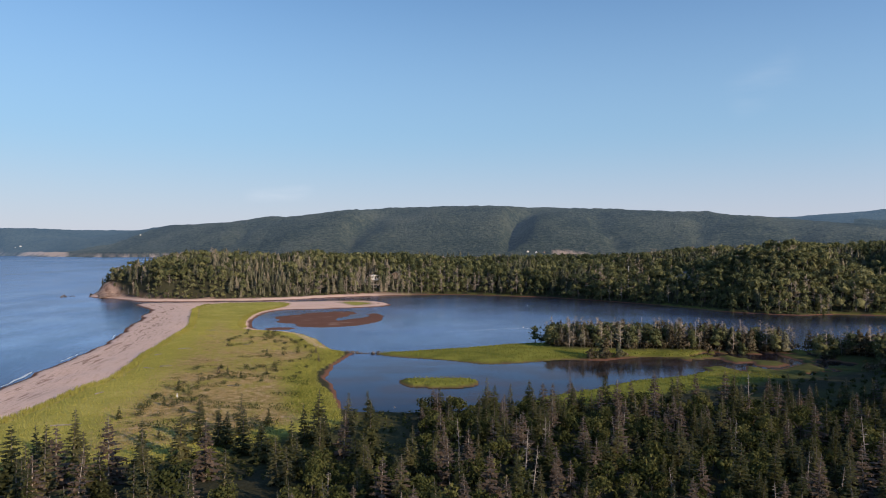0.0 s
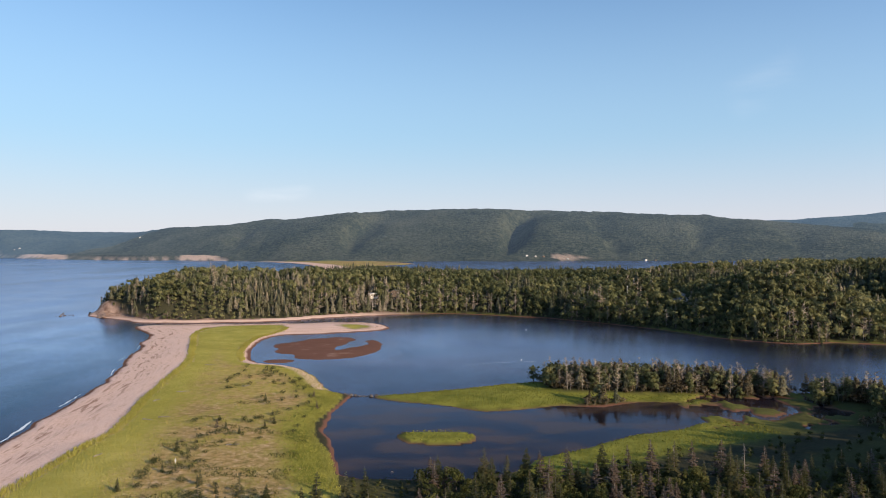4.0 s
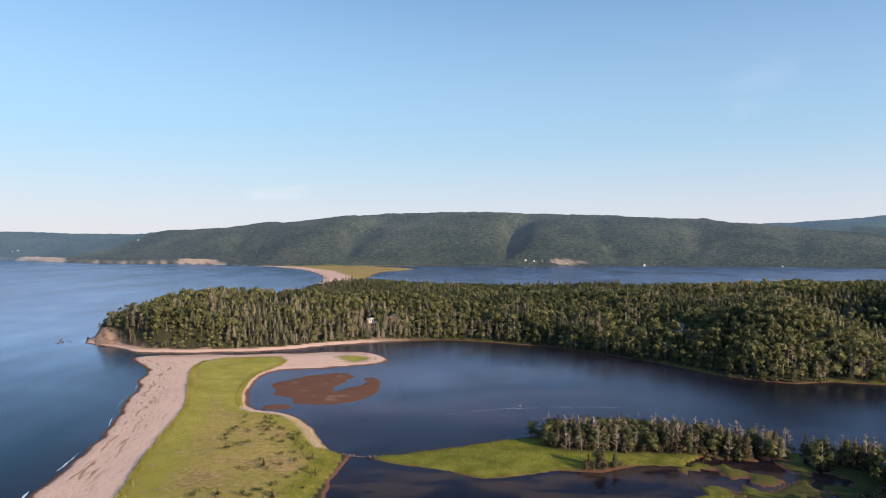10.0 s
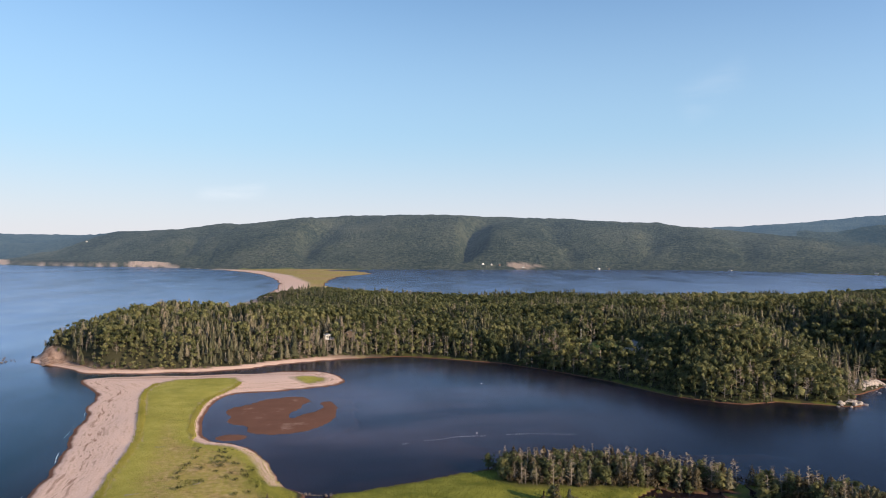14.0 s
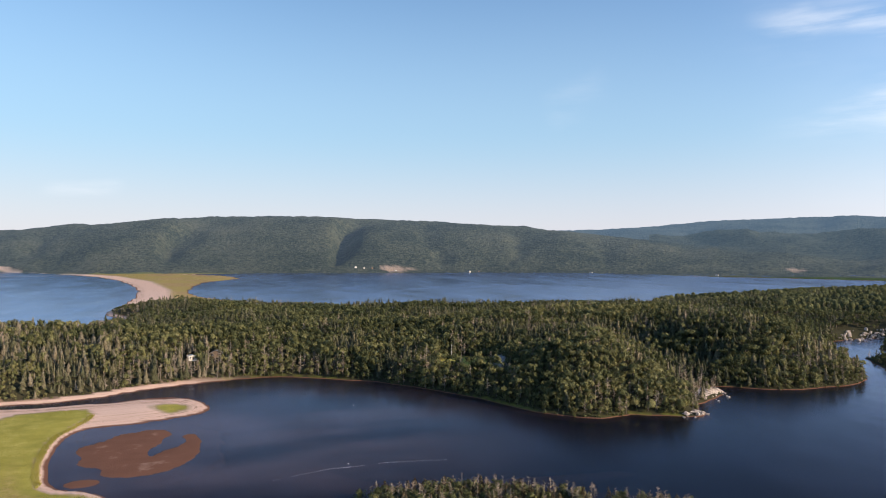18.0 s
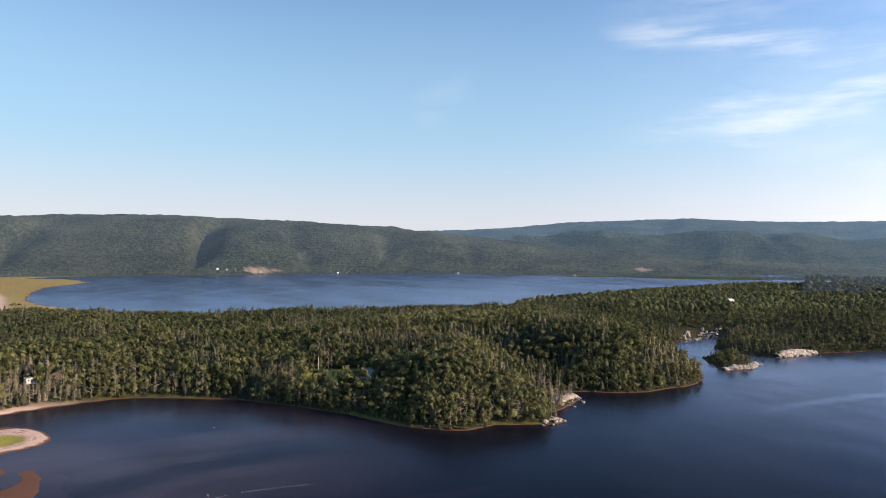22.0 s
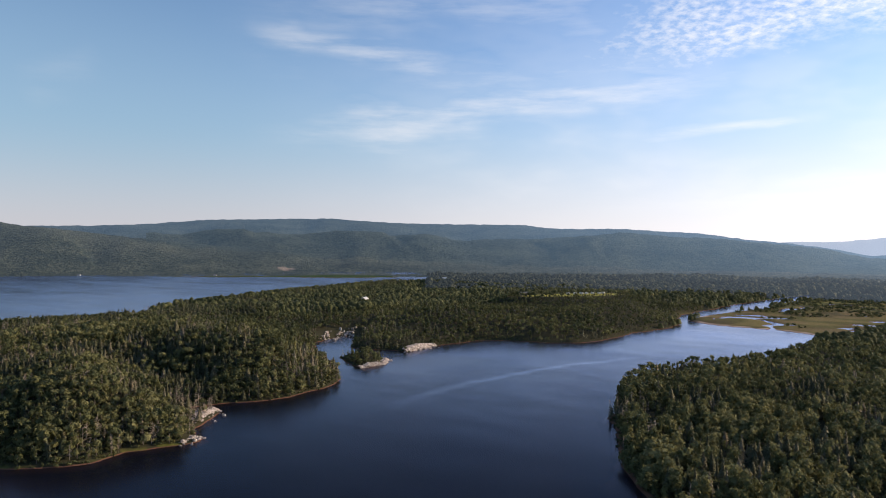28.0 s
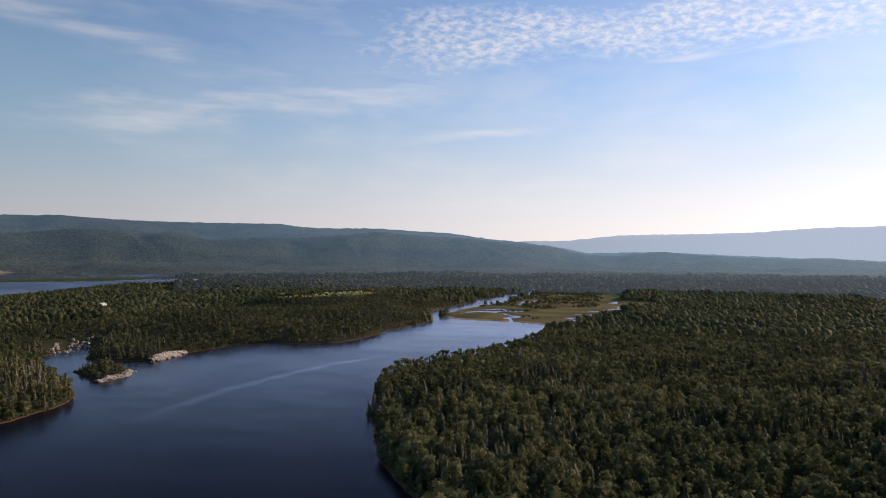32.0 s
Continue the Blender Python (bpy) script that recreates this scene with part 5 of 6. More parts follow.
# undergrowth filling the near woods
x, y = scatter(-80, 190, 40, 140, 2.2, rng)
z, land, c = relief(x, y)
ok = (land > 0.6) & (c["low"] < 0.35) & (c["sand"] < 0.3) & (c["marsh"] < 0.5) & (np.hypot(x, y) > 44) & ((y < 124 - 0.3 * np.clip(x - 24, 0, 80)) | (x > 122) | (rng.rand(len(x)) < 0.12)) & (rng.rand(len(x)) < np.where(x < -12, 0.12, 0.95))
h = 1.4 + 2.2 * rng.rand(len(x)) * soft_noise(x, y, 12)
forest("undergrowth", LEAFY_NEAR, np.stack([x, y, z - 0.2], -1)[ok], h[ok], (h * 1.15)[ok], "dense leafy undergrowth of the near woods", (MAT_ALDER, MAT_BARK), np.clip(0.15 + 0.7 * rng.rand(len(x)) * soft_noise(x + 40, y, 20) + 0.1, 0, 1)[ok], rng)

# low bushes on the grassy floor beside the creek
x, y = scatter(-44, 4, 80, 119, 1.3, rng)
z, land, c = relief(x, y)
ok = (land > 1.0) & (c["grass"] < 0.5) & (rng.rand(len(x)) < 0.2 + 0.65 * soft_noise(x, y, 8))
h = 0.35 + 0.7 * rng.rand(len(x)) ** 2 + 0.5 * rng.rand(len(x)) * step(104, 90, y)
forest("undergrowth", LEAFY_NEAR, np.stack([x, y, z - 0.1], -1)[ok], h[ok], (h * 2.0)[ok], "low green brush on the shaded creek bank", (MAT_ALDER, MAT_BARK), 0.2 + 0.5 * rng.rand(ok.sum()), rng)

# ---- small shrubs, grass and drift on the spit ----
def ground_at(x, y):
    return float(relief(np.array([float(x)]), np.array([float(y)]))[0][0])


rng = np.random.RandomState(41)
shrub_mesh = []
for n in range(5):
    trunk, crown = leafy_near(rng, 0.9, 1.1, 300)
    shrub_mesh.append((tri_mesh("stems", *trunk, MAT_BARK), tri_mesh("foliage", *crown, MAT_NEEDLE, 0.05 + 0.07 * n)))
x, y = scatter(-60, -20, 96, 236, 3.7, rng)
keep = (rng.rand(len(x)) < 0.9 * step(0.35, 0.65, soft_noise(x, y, 20)) * (0.5 + 0.5 * step(190, 110, y))) & (x + 0.10 * (y - 150) > -48)
x, y = x[keep], y[keep]
z, land, c = relief(x, y)
ok = (land > 5) & (c["grass"] > 0.6)
for n, (px, py, pz) in enumerate(zip(x[ok], y[ok], z[ok])):
    e = tagged(new("juniper_shrub"), "low dark green juniper shrub on dry grass", "shrub", "shrubs on the spit")
    stems, leaves = shrub_mesh[n % 5]
    part("stems", stems, e)
    tagged(part("foliage", leaves, e), kind="stuff")
    e.matrix_basis = pose(px, py, pz - 0.05, 0, 0, rng.rand() * 360) @ Matrix.Diagonal((0.5 + 0.8 * rng.rand(), 0.45 + 0.55 * rng.rand(), 0.6 + 0.6 * rng.rand(), 1))


def grass_field(name, x, y, z, tall, label, mat):
    """Tufts of leaning blades, three to a tuft."""
    n = len(x)
    v = np.empty((n, 3, 3, 3))
    for b in range(3):
        a = rng.rand(n) * 6.283
        h = tall * (0.6 + 0.7 * rng.rand(n))
        w = 0.05 + 0.05 * rng.rand(n)
        ox, oy = x + 0.2 * rng.randn(n), y + 0.2 * rng.randn(n)
        v[:, b, 0] = np.stack([ox - w * np.sin(a), oy + w * np.cos(a), z - 0.03], -1)
        v[:, b, 1] = np.stack([ox + w * np.sin(a), oy - w * np.cos(a), z - 0.03], -1)
        lean = 0.35 * h
        v[:, b, 2] = np.stack([ox + lean * np.cos(a), oy + lean * np.sin(a), z + h], -1)
    me = mesh_from(name, v.reshape(-1, 3), np.arange(n * 9).reshape(-1, 3))
    me.materials.append(mat)
    put_floats(me, "tint", np.repeat(np.clip(0.25 + 0.45 * soft_noise(x, y, 20) + 0.3 * (rng.rand(n) - 0.5), 0, 1), 9))
    return tagged(new(name, me), label, "grass", kind="stuff")


MAT_GRASS = foliage("beach_grass", [(0.0, (0.2, 0.195, 0.04)), (0.5, (0.305, 0.283, 0.064)), (1.0, (0.45, 0.38, 0.1))], through_light=0.3, relief_m=0.0)
MAT_STRAW = foliage("dry_beach_grass", [(0.0, (0.2, 0.155, 0.055)), (0.5, (0.34, 0.245, 0.105)), (1.0, (0.5, 0.355, 0.19))], through_light=0.3, relief_m=0.0)
MAT_MARSH = foliage("marsh_grass", [(0.0, (0.115, 0.122, 0.02)), (0.5, (0.19, 0.19, 0.033)), (1.0, (0.3, 0.275, 0.06))], through_light=0.3, relief_m=0.0)
x, y = scatter(-104, -10, 78, 360, 0.48, rng)
z, land, c = relief(x, y)
near = rng.rand(len(x)) < np.clip(210 / np.hypot(x, y), 0, 1) ** 2
straw = rng.rand(len(x)) < c["dry"] * 1.1
ok = (c["grass"] > 0.5) & near & ~straw
grass_field("beach_grass", x[ok], y[ok], z[ok], 0.2, "yellow-green beach grass on the spit", MAT_GRASS)
ok = (c["grass"] > 0.5) & near & straw & (rng.rand(len(x)) < 0.75)
grass_field("dry_beach_grass", x[ok], y[ok], z[ok], 0.17, "dry straw-coloured grass in the middle of the spit", MAT_STRAW)
edge = inside(OPEN_SPIT, x, y, 60)
ok = (edge > -0.9) & (edge < 0.9) & (x < -58) & (y < 345)
x, y, z = np.repeat(x[ok], 2) + 0.25 * rng.randn(2 * ok.sum()), np.repeat(y[ok], 2) + 0.25 * rng.randn(2 * ok.sum()), np.repeat(z[ok], 2)
grass_field("beach_grass", x, y, z, 0.62, "tall fringe of beach grass above the sand", MAT_GRASS)
x, y = scatter(-22, 120, 112, 208, 0.8, rng)
z, land, c = relief(x, y)
ok = (c["marsh"] > 0.5) & (land > 0.3) & (z > 0.15)
grass_field("marsh_grass", x[ok], y[ok], z[ok], 0.3, "bright green salt marsh grass by the pond", MAT_MARSH)


x, y = scatter(-54, -20, 94, 236, 0.42, rng)
z, land, c = relief(x, y)
mat_noise = 0.6 * soft_noise(x, 1.6 * y, 9) + 0.4 * soft_noise(x + 60, 1.6 * y, 3)
ok = (c["grass"] > 0.5) & (land > 4) & (x + 0.1 * (y - 150) > -50) & (mat_noise + 0.12 * step(150, 100, y) > 0.66) & (rng.rand(len(x)) < 0.55)
grass_field("creeping_juniper", x[ok], y[ok], z[ok], 0.26, "dark green mats of creeping juniper and bayberry", MAT_ALDER)


def log_mesh(rng, long):
    v, f = [], []
    pts = [(-long / 2 + long * k / 5, 0.05 * rng.randn(), 0.09 + 0.03 * rng.randn()) for k in range(6)]
    for k in range(5):
        stem(v, f, pts[k], pts[k + 1], 0.13 - 0.015 * k, 0.115 - 0.015 * k, 6)
    for k in (1, 3):
        stem(v, f, pts[k], (pts[k][0] + 0.3, 0.3 * rng.randn(), 0.4), 0.035, 0.012, 4)
    return tri_mesh("driftwood_log", v, f, MAT_DEAD)


for px, py, turn, long in ((-52, 108, 12, 4.2), (-58, 158, -25, 3.0), (-55, 160, 10, 2.6), (-60, 189, 15, 3.4), (-66, 235, 5, 3.0), (-57, 131, 70, 2.0), (-63, 178, 60, 2.4), (-34, 137, 5, 2.6), (-88, 285, 40, 3.0), (-45, 196, 30, 2.2)):
    ob = new("driftwood_log", log_mesh(rng, long))
    ob.matrix_basis = pose(px, py, ground_at(px, py) + 0.02, 0, 0, turn)
    tagged(ob, "bleached driftwood log lying in beach grass", "log", "driftwood on the spit")


def lump(rng, size, jag=0.25, level=2):
    """A weathered boulder."""
    bm = bmesh.new()
    bmesh.ops.create_icosphere(bm, subdivisions=level, radius=1.0)
    seed = Vector(rng.rand(3) * 50)
    for v in bm.verts:
        k = 1 + jag * noise.noise(v.co * 1.3 + seed) * 1.6 + 0.5 * jag * noise.noise(v.co * 3.1 + seed)
        v.co = Vector((v.co.x * size[0], v.co.y * size[1], v.co.z * size[2])) * k
    me = bpy.data.meshes.new("boulder")
    bm.to_mesh(me)
    bm.free()
    me.polygons.foreach_set("use_smooth", np.zeros(len(me.polygons), bool))
    return me


MAT_GYPSUM = plain("pale_gypsum_rock", (0.14, 0.11, 0.09), (0.72, 0.62, 0.54), 0.45, 0.9, 0, 1.0, 0.6)
MAT_DARKROCK = plain("dark_wet_rock", (0.05, 0.04, 0.035), (0.13, 0.1, 0.085), 0.7, 0.6, 0, 0.8, 0.1)
MAT_REDROCK = plain("red_sandstone", (0.16, 0.09, 0.06), (0.42, 0.29, 0.21), 0.5, 0.9, 0, 0.9, 0.4)


def boulders(name, x0, y0, x1, y1, count, size, mat, label, category, group, spread=2.0, sink=0.3):
    for n in range(count):
        u = (n + 0.5 * rng.rand()) / count
        px, py = x0 + (x1 - x0) * u + spread * rng.randn(), y0 + (y1 - y0) * u + spread * rng.randn()
        k = size * (0.45 + 0.8 * rng.rand())
        me = lump(rng, (k, k * (0.6 + 0.5 * rng.rand()), k * (0.55 + 0.5 * rng.rand())), 0.3, 2)
        me.materials.append(mat)
        ob = new(name, me)
        ob.matrix_basis = pose(px, py, max(ground_at(px, py), -0.3) + k * (0.45 - sink), 10 * rng.randn(), 10 * rng.randn(), rng.rand() * 360)
        tagged(ob, label, category, group)


def outcrop(x0, y0, x1, y1, tall, deep, mat, label):
    """A ragged rock face between two shore points, its back sunk in the slope behind."""
    n, m = 64, 16
    d = Vector((x1 - x0, y1 - y0))
    back = Vector((-d.y, d.x)).normalized()
    v, f = [], []
    for a in range(n):
        u = a / (n - 1)
        top = tall * (0.35 + 0.65 * math.sin(math.pi * min(1, max(0.03, u))) ** 0.6) * (0.85 + 0.3 * noise.noise(Vector((u * 4 + x0, tall, 3))) + 0.12 * noise.noise(Vector((u * 17 + x0, tall, 9))))
        for b in range(m):
            w = b / (m - 1)
            rough = 1.3 * noise.noise(Vector((u * 9 + y0, w * 3, x0))) + 1.1 * abs(noise.noise(Vector((u * 23, w * 7, y0)))) + 0.5 * noise.noise(Vector((u * 50, w * 15, y0)))
            out = deep * (0.25 * w + 0.75 * w**3) + 1.5 * rough + 0.9 * abs(noise.noise(Vector((u * 34 + x0, w * 1.5, 7))))
            z = -0.6 + (top + 0.8) * min(1.0, w * 1.5) ** 0.8 + 0.5 * rough
            p = Vector((x0, y0)) + d * u + back * out
            if w > 0.7:
                z = min(z, -0.6 + (top + 0.8))
            v.append((p.x, p.y, z))
    for a in range(n - 1):
        for b in range(m - 1):
            k = a * m + b
            f += [(k, k + m, k + m + 1), (k, k + m + 1, k + 1)]
    me = tri_mesh("rock_outcrop", v, f, mat)
    return tagged(new("rock_outcrop", me), label, "rock", "rock faces on the lagoon shore")


outcrop(224, 298, 254, 315, 3.4, 8, MAT_GYPSUM, "pale pinkish rock face at a wooded point")
outcrop(200, 273, 213, 276, 1.5, 5, MAT_GYPSUM, "small pale rock face above the beach")
outcrop(401, 340, 428, 337, 3.2, 4, MAT_GYPSUM, "pale cliff on a small wooded island")
outcrop(428, 337, 448, 350, 2.6, 5, MAT_GYPSUM, "pale cliff on the island's end")
outcrop(487, 361, 538, 364, 4.6, 7, MAT_GYPSUM, "white gypsum cliff under low woods")
outcrop(-197, 441, -178, 409, 3.0, 11, MAT_REDROCK, "reddish sandstone cliff at the headland's end")
boulders("boulder", 256, 315, 226, 298, 14, 0.9, MAT_GYPSUM, "pale boulder fallen at the water's edge", "boulder", "boulders at the point")
boulders("boulder", 232, 330, 215, 350, 9, 1.2, MAT_GYPSUM, "pale rock showing through thin woods", "boulder", "boulders on the slope", 5.0, 0.0)
boulders("boulder", 213, 275, 196, 273, 7, 1.0, MAT_GYPSUM, "pale boulder on the narrow beach", "boulder", "boulders at the point", 1.2)
boulders("boulder", 536, 363, 480, 362, 12, 1.1, MAT_GYPSUM, "white boulder under the gypsum cliff", "boulder", "boulders under the cliff", 2.5)
boulders("boulder", 450, 347, 404, 338, 10, 0.9, MAT_GYPSUM, "pale boulder on the island shore", "boulder", "boulders on the island", 1.5)
boulders("boulder", 505, 476, 560, 482, 60, 1.5, MAT_GYPSUM, "grey-white boulder in a rocky clearing", "boulder", "boulders of the clearing", 6.0, 0.1)
boulders("boulder", -200, 446, -206, 420, 9, 0.9, MAT_DARKROCK, "dark wet rock off the headland", "boulder", "rocks off the headland", 3.0)
boulders("boulder", -208, 436, -216, 440, 4, 1.0, MAT_DARKROCK, "low dark rock awash in the sea", "boulder", "rocks off the headland", 2.0)
boulders("stone", -17.5, 189.5, -8.5, 187.3, 13, 0.55, MAT_DARKROCK, "dark stone of an old weir across the creek", "stone", "weir stones", 0.2, 0.1)
boulders("boulder", -3.0, 124.0, -2.9, 124.0, 1, 0.9, MAT_REDROCK, "lone tan boulder in the shallow pond", "boulder", "pond rocks", 0.05, 0.2)


# ---- houses ----
def box(x0, x1, y0, y1, z0, z1, bev=0.02):
    bm = bmesh.new()
    bmesh.ops.create_cube(bm, size=1.0)
    for v in bm.verts:
        v.co = Vector(((x0 + x1) / 2 + v.co.x * (x1 - x0), (y0 + y1) / 2 + v.co.y * (y1 - y0), (z0 + z1) / 2 + v.co.z * (z1 - z0)))
    if bev:
        bmesh.ops.bevel(bm, geom=list(bm.edges), offset=bev, segments=1, affect="EDGES")
    return bm


def as_part(name, bm, mat, parent, label=""):
    me = bpy.data.meshes.new(name)
    bm.to_mesh(me)
    bm.free()
    me.materials.append(mat)
    ob = new(name, me)
    ob.parent = parent
    return tagged(ob, label)


def gable(w, d, z0, rise):
    """The two end triangles and the loft between them, as one solid."""
    bm = bmesh.new()
    p = [bm.verts.new(q) for q in ((-w / 2, -d / 2, z0), (w / 2, -d / 2, z0), (0, -d / 2, z0 + rise), (-w / 2, d / 2, z0), (w / 2, d / 2, z0), (0, d / 2, z0 + rise))]
    for k in ((0, 1, 2), (5, 4, 3), (0, 3, 4, 1), (1, 4, 5, 2), (2, 5, 3, 0)):
        bm.faces.new([p[q] for q in k])
    return bm


def slab(w, d, z0, rise, side):
    """One pitch of the roof, with its overhang."""
    bm = bmesh.new()
    o, th = 0.35, 0.16
    ex, ez = side * (w / 2 + o), z0 - o * rise / (w / 2)
    ring = [(0, z0 + rise + 0.02), (ex, ez + 0.02), (ex, ez + 0.02 + th), (0, z0 + rise + 0.02 + th)]
    rows = [[bm.verts.new((a, s * (d / 2 + o), b)) for a, b in ring] for s in (-1, 1)]
    bm.faces.new(rows[0][::side])
    bm.faces.new(rows[1][::-side])
    for k in range(4):
        q = [rows[0][k], rows[0][(k + 1) % 4], rows[1][(k + 1) % 4], rows[1][k]]
        bm.faces.new(q[::-side])
    bmesh.ops.recalc_face_normals(bm, faces=bm.faces)
    return bm


MAT_ROOF_PALE = plain("pale_metal_roof", (0.5, 0.5, 0.48), (0.68, 0.67, 0.64), 1.0, 0.5)
MAT_BROWN = plain("brown_boards", (0.1, 0.07, 0.05), (0.19, 0.14, 0.1), 1.5, 0.85)


def house(x, y, turn, w, d, tall, rise, wall_mat, roof_mat, label, lift=0.0):
    e = tagged(new("house"), label, "house", "houses round the bay")
    e.matrix_basis = pose(x, y, ground_at(x, y) + lift, 0, 0, turn)
    wall = as_part("wall", box(-w / 2, w / 2, -d / 2, d / 2, -1.2, tall), wall_mat, e)
    as_part("gable_wall", gable(w, d, tall, rise), wall_mat, e)
    as_part("roof", slab(w, d, tall, rise, 1), roof_mat, e)
    as_part("roof", slab(w, d, tall, rise, -1), roof_mat, e)
    as_part("chimney", box(w * 0.12, w * 0.12 + 0.6, -0.3, 0.3, tall + rise * 0.3, tall + rise + 0.7), MAT_SLATE, e, "grey chimney")
    for s in (-0.28, 0.0, 0.28):
        if s:
            win = as_part("window", box(s * w - 0.5, s * w + 0.5, -d / 2 - 0.04, -d / 2 + 0.1, 0.9, 2.1, 0.0), MAT_WHITE, e)
            as_part("pane", box(s * w - 0.42, s * w + 0.42, -d / 2 - 0.06, -d / 2 - 0.03, 0.98, 2.02, 0.0), MAT_GLASS, win, "dark glass pane")
        win = as_part("window", box(w / 2 - 0.1, w / 2 + 0.04, s * d - 0.5, s * d + 0.5, 0.9, 2.1, 0.0), MAT_WHITE, e)
        as_part("pane", box(w / 2 + 0.03, w / 2 + 0.06, s * d - 0.42, s * d + 0.42, 0.98, 2.02, 0.0), MAT_GLASS, win, "dark glass pane")
    as_part("door", box(-0.45, 0.45, -d / 2 - 0.06, -d / 2 + 0.1, 0.05, 2.05, 0.0), MAT_BROWN, e, "brown wooden door")
    return e


house(-23, 452, 15, 5.4, 4.4, 2.2, 0.6, MAT_WHITE, MAT_ROOF_PALE, "small white cabin in a gap of the woods")
house(-9, 458, -10, 7.0, 5.0, 2.4, 1.6, MAT_BROWN, MAT_SLATE, "low dark cabin half hidden in the woods")
house(149, 378, 20, 7.0, 8.5, 3.2, 3.2, MAT_WHITE, MAT_SLATE, "white gabled house beside a lawn in the woods")
for px, py, turn, w, d, tall, mat in ((389, 2300, 10, 11, 9, 5, MAT_WHITE), (416, 2290, -8, 9, 12, 4, MAT_WHITE), (441, 2284, 20, 10, 8, 5, MAT_BROWN), (520, 2275, 0, 12, 9, 4, MAT_WHITE), (765, 2236, 5, 10, 22, 5, MAT_WHITE), (800, 2240, 15, 10, 9, 4, MAT_BROWN), (1154, 2110, 30, 9, 18, 4, MAT_WHITE), (1394, 1775, 40, 10, 14, 4, MAT_WHITE), (-1973, 3640, 0, 11, 16, 5, MAT_WHITE), (-2010, 3660, 20, 9, 12, 5, MAT_WHITE), (-1236, 3270, 0, 9, 14, 5, MAT_WHITE)):
    house(px, py, turn, w * 0.6, d * 0.6, tall * 0.65, 2.0, mat, MAT_SLATE, "pale house at the foot of the hills")
house(875, 738, -72, 8, 15, 5.0, 2.5, MAT_WHITE, MAT_ROOF_PALE, "long white building with a pale roof among trees")
house(893, 722, -72, 6, 9, 4.6, 2.2, MAT_WHITE, MAT_ROOF_PALE, "white building with a pale roof among trees")
house(1575, 1048, 30, 9, 12, 9.0, 3.0, MAT_WHITE, MAT_ROOF_PALE, "white house on the far low shore")
house(962, 492, 55, 8, 14, 3.5, 2.2, MAT_BROWN, MAT_SLATE, "brown farm building at the edge of a field")


def caravan(x, y, turn):
    """A white camper parked on grass: body, windows, door, wheels."""
    e = tagged(new("caravan"), "white caravan parked at the field's edge", "caravan", "caravans by the field")
    e.matrix_basis = pose(x, y, ground_at(x, y), 0, 0, turn)
    as_part("body", box(-3.4, 3.4, -1.2, 1.2, 0.5, 3.0, 0.25), MAT_WHITE, e)
    for s in (-2.0, 0.3, 2.0):
        as_part("window", box(s - 0.5, s + 0.5, -1.24, -1.19, 1.5, 2.2, 0.0), MAT_GLASS, e, "dark window")
    as_part("door", box(-1.1, -0.5, -1.25, -1.19, 0.6, 2.5, 0.0), MAT_ROOF_PALE, e)
    for side in (-1.05, 1.05):
        bm = bmesh.new()
        bmesh.ops.create_cone(bm, cap_ends=True, segments=14, radius1=0.36, radius2=0.36, depth=0.24, matrix=Matrix.Translation((0.2, side, 0.36)) @ Matrix.Rotation(radians(90), 4, "X"))
        as_part("wheel", bm, MAT_SLATE, e, "black wheel")


for n in range(7):
    caravan(1000 + 9.5 * n + rng.randn(), 434 - 5.5 * n + rng.randn(), 55 + 8 * rng.randn())


def post(name, x, y, tall, r, mat, label):
    v, f = [], []
    stem(v, f, (0, 0, -0.3), (0, 0, tall), r, r * 0.7, 8)
    k = len(v)
    v.append((0, 0, tall))
    f += [(k - 8 + s, k - 8 + (s + 1) % 8, k) for s in range(8)]
    e = tagged(new(name), label, "post")
    e.matrix_basis = pose(x, y, ground_at(x, y))
    part("pole", tri_mesh("pole", v, f, mat), e)
    as_part("cap", box(-r * 1.6, r * 1.6, -r * 1.6, r * 1.6, tall, tall + r * 1.5, 0.0), mat, e)
    return e


post("flag_pole", 131, 414, 9.0, 0.16, MAT_WHITE, "tall white pole on a grassy clearing")
marker = post("marker_post", -41, 125, 1.1, 0.05, MAT_WHITE, "white marker post standing in beach grass")
as_part("board", box(-0.15, 0.15, -0.07, -0.04, 0.6, 0.95, 0.0), MAT_WHITE, marker, "small white board")


# ---- surf on the open beach ----
rng = np.random.RandomState(77)
fy = np.arange(96.0, 300.0, 0.5)
fx = np.full(len(fy), -110.0)
for k in range(70):
    ahead = shore(fx, fy) < -0.6
    fx = np.where(ahead, fx + 0.8, fx)
for n in range(3):
    fx = np.convolve(np.pad(fx, 2, mode="edge"), np.ones(5) / 5, "valid")
fx -= 0.3 + 1.2 * soft_noise(fx, fy, 9)
half = np.maximum(0, 0.75 * (soft_noise(fx + 40, fy, 12) - 0.42) + 0.3 * (soft_noise(fx, fy, 2) - 0.5))
half *= step(262, 200, fy) * 0.9 + 0.15
fv = np.concatenate([np.stack([fx - half, fy, 0 * fy + 0.035], -1), np.stack([fx + half, fy, 0 * fy + 0.05], -1)])
k = np.arange(len(fy) - 1)
k = k[(half[:-1] > 0.02) | (half[1:] > 0.02)]
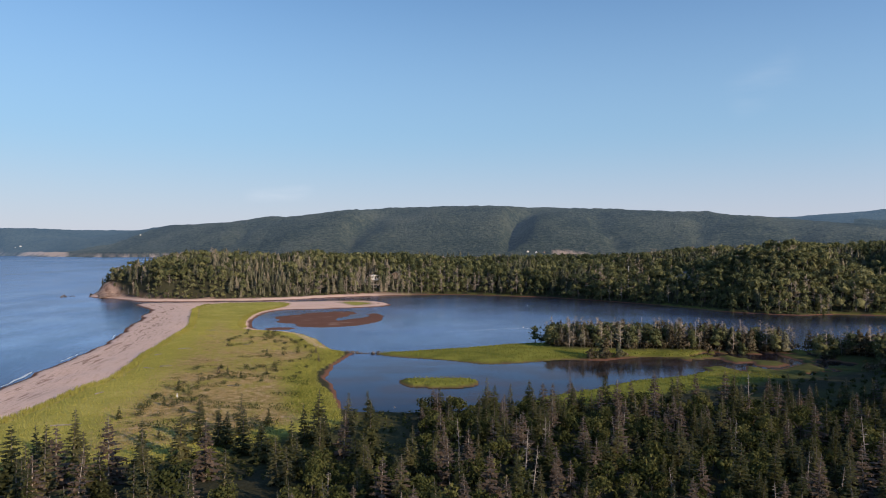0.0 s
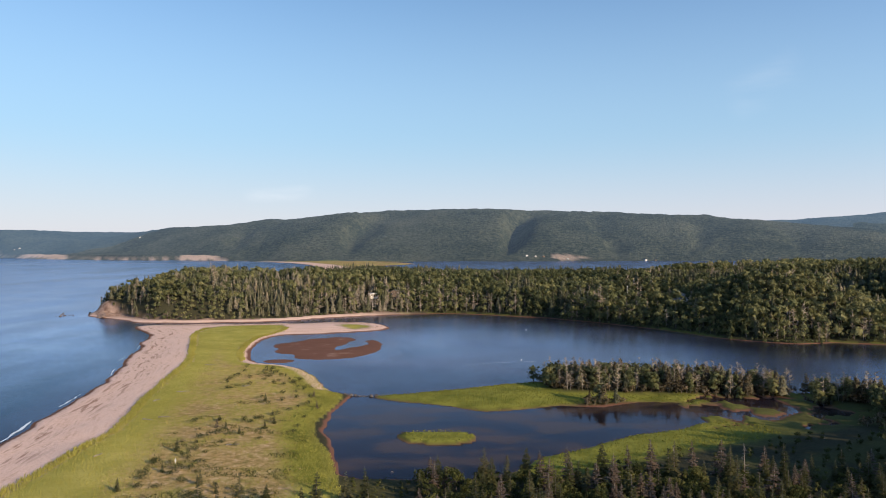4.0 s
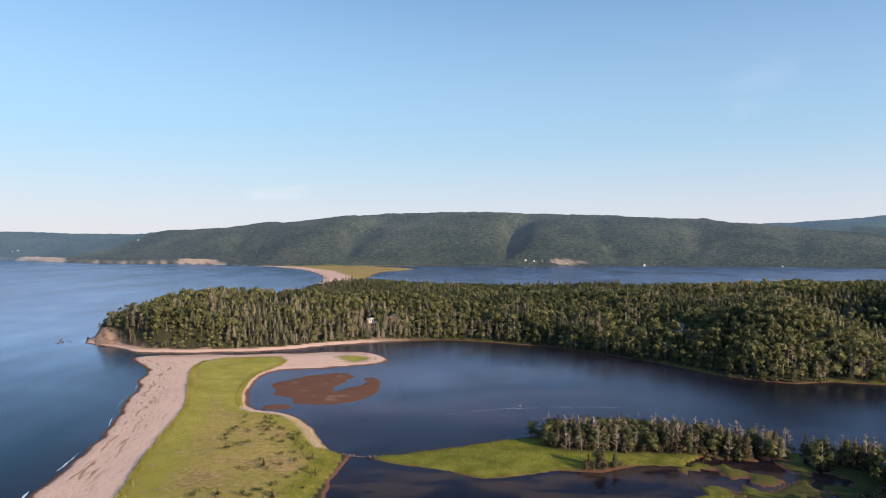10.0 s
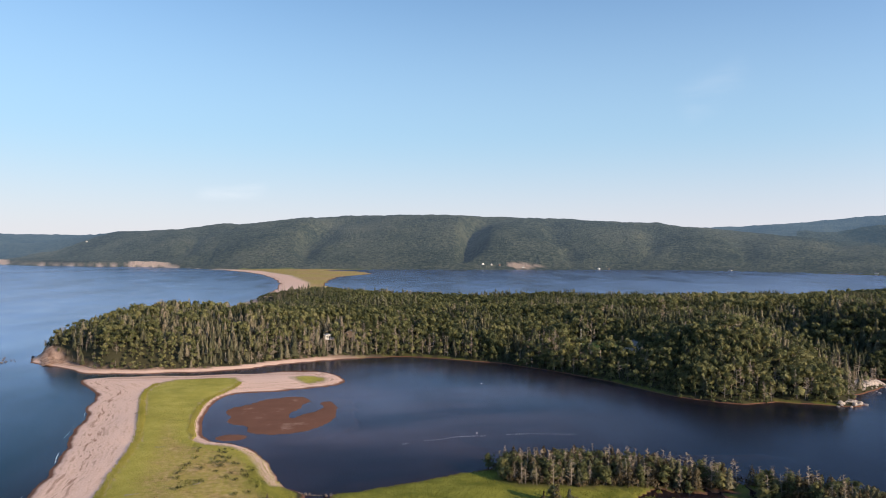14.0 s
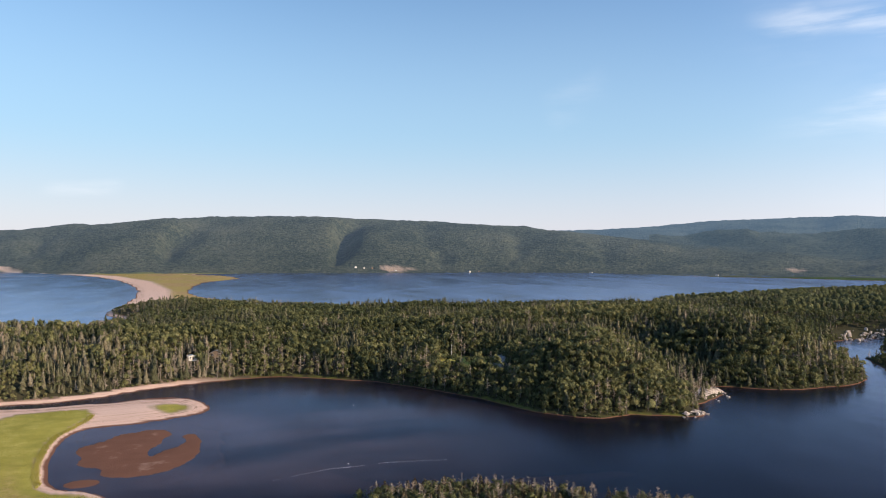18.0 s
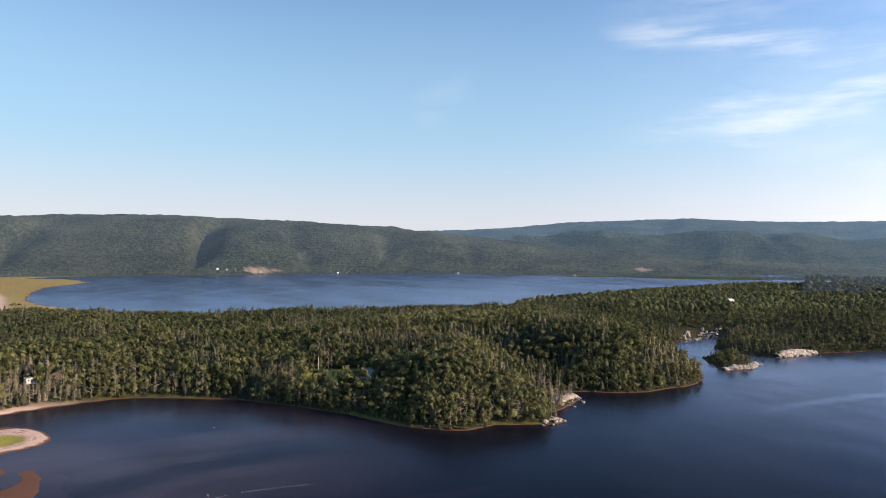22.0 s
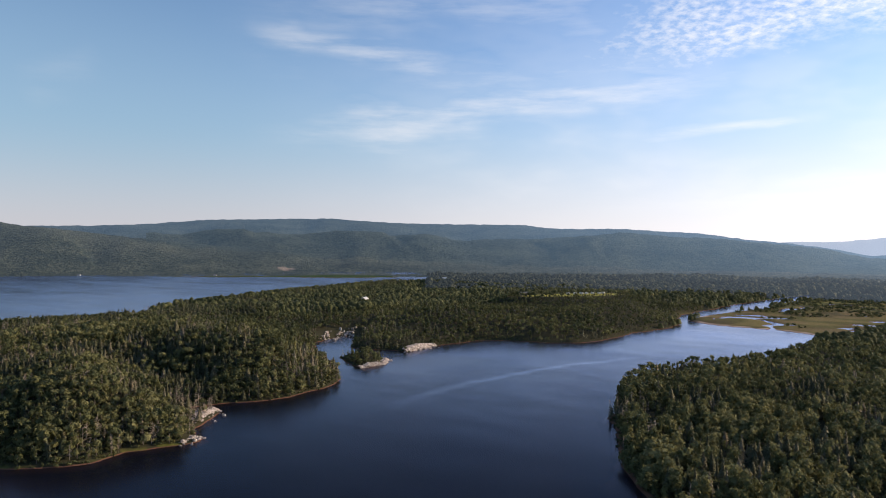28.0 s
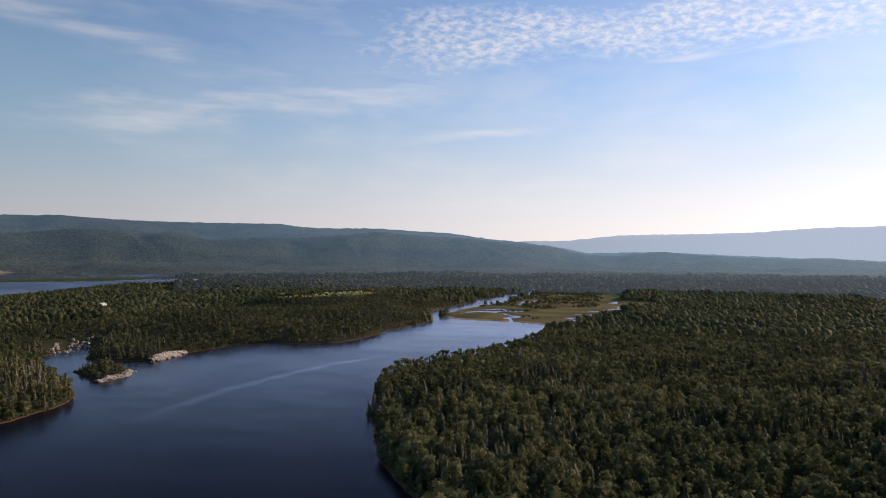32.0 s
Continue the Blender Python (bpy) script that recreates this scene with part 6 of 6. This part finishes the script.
ff = np.concatenate([np.stack([k, k + len(fy), k + 1], -1), np.stack([k + 1, k + len(fy), k + 1 + len(fy)], -1)])
me = mesh_from("surf", fv, ff)
me.materials.append(plain("white_foam", (0.55, 0.58, 0.6), (0.85, 0.86, 0.87), 3.0, 0.6))
tagged(new("surf", me), "thin broken line of white surf along the sand", "surf", kind="stuff")


# ---- mooring buoys on the lagoon ----
def buoy(x, y):
    e = tagged(new("mooring_buoy"), "small white mooring buoy floating on the lagoon", "buoy", "buoys on the lagoon")
    e.matrix_basis = pose(x, y, 0.0, 0, 4, 30)
    bm = bmesh.new()
    bmesh.ops.create_uvsphere(bm, u_segments=16, v_segments=10, radius=0.21, matrix=Matrix.Translation((0, 0, 0.07)) @ Matrix.Diagonal((1, 1, 0.9, 1)))
    as_part("float", bm, MAT_WHITE, e)
    bm = bmesh.new()
    bmesh.ops.create_cone(bm, cap_ends=True, segments=10, radius1=0.03, radius2=0.025, depth=0.14, matrix=Matrix.Translation((0, 0, 0.31)))
    as_part("stem", bm, MAT_SLATE, e, "dark mooring stem")


buoy(40, 246.5)
buoy(57, 338)


# ---- a line of foam adrift on the lagoon ----
u = np.linspace(0, 1, 160)
fx = 10 + 68 * u
fy = 234.5 + 30 * u - 24 * u * u + 1.6 * (soft_noise(fx, 0 * fx, 9) - 0.5)
half = np.maximum(0, 0.11 * (soft_noise(fx, 0 * fx + 5, 5) - 0.35)) * np.sin(math.pi * u) ** 0.5
fv = np.concatenate([np.stack([fx, fy - half, 0 * fx + 0.012], -1), np.stack([fx, fy + half, 0 * fx + 0.014], -1)])
k = np.arange(len(u) - 1)
k = k[(half[:-1] > 0.01) | (half[1:] > 0.01)]
ff = np.concatenate([np.stack([k, k + 1, k + len(u)], -1), np.stack([k + 1, k + 1 + len(u), k + len(u)], -1)])
me = mesh_from("foam_streak", fv, ff)
me.materials.append(bpy.data.materials["white_foam"])
tagged(new("foam_streak", me), "thin drifting line of pale foam on the lagoon", "foam", kind="stuff")
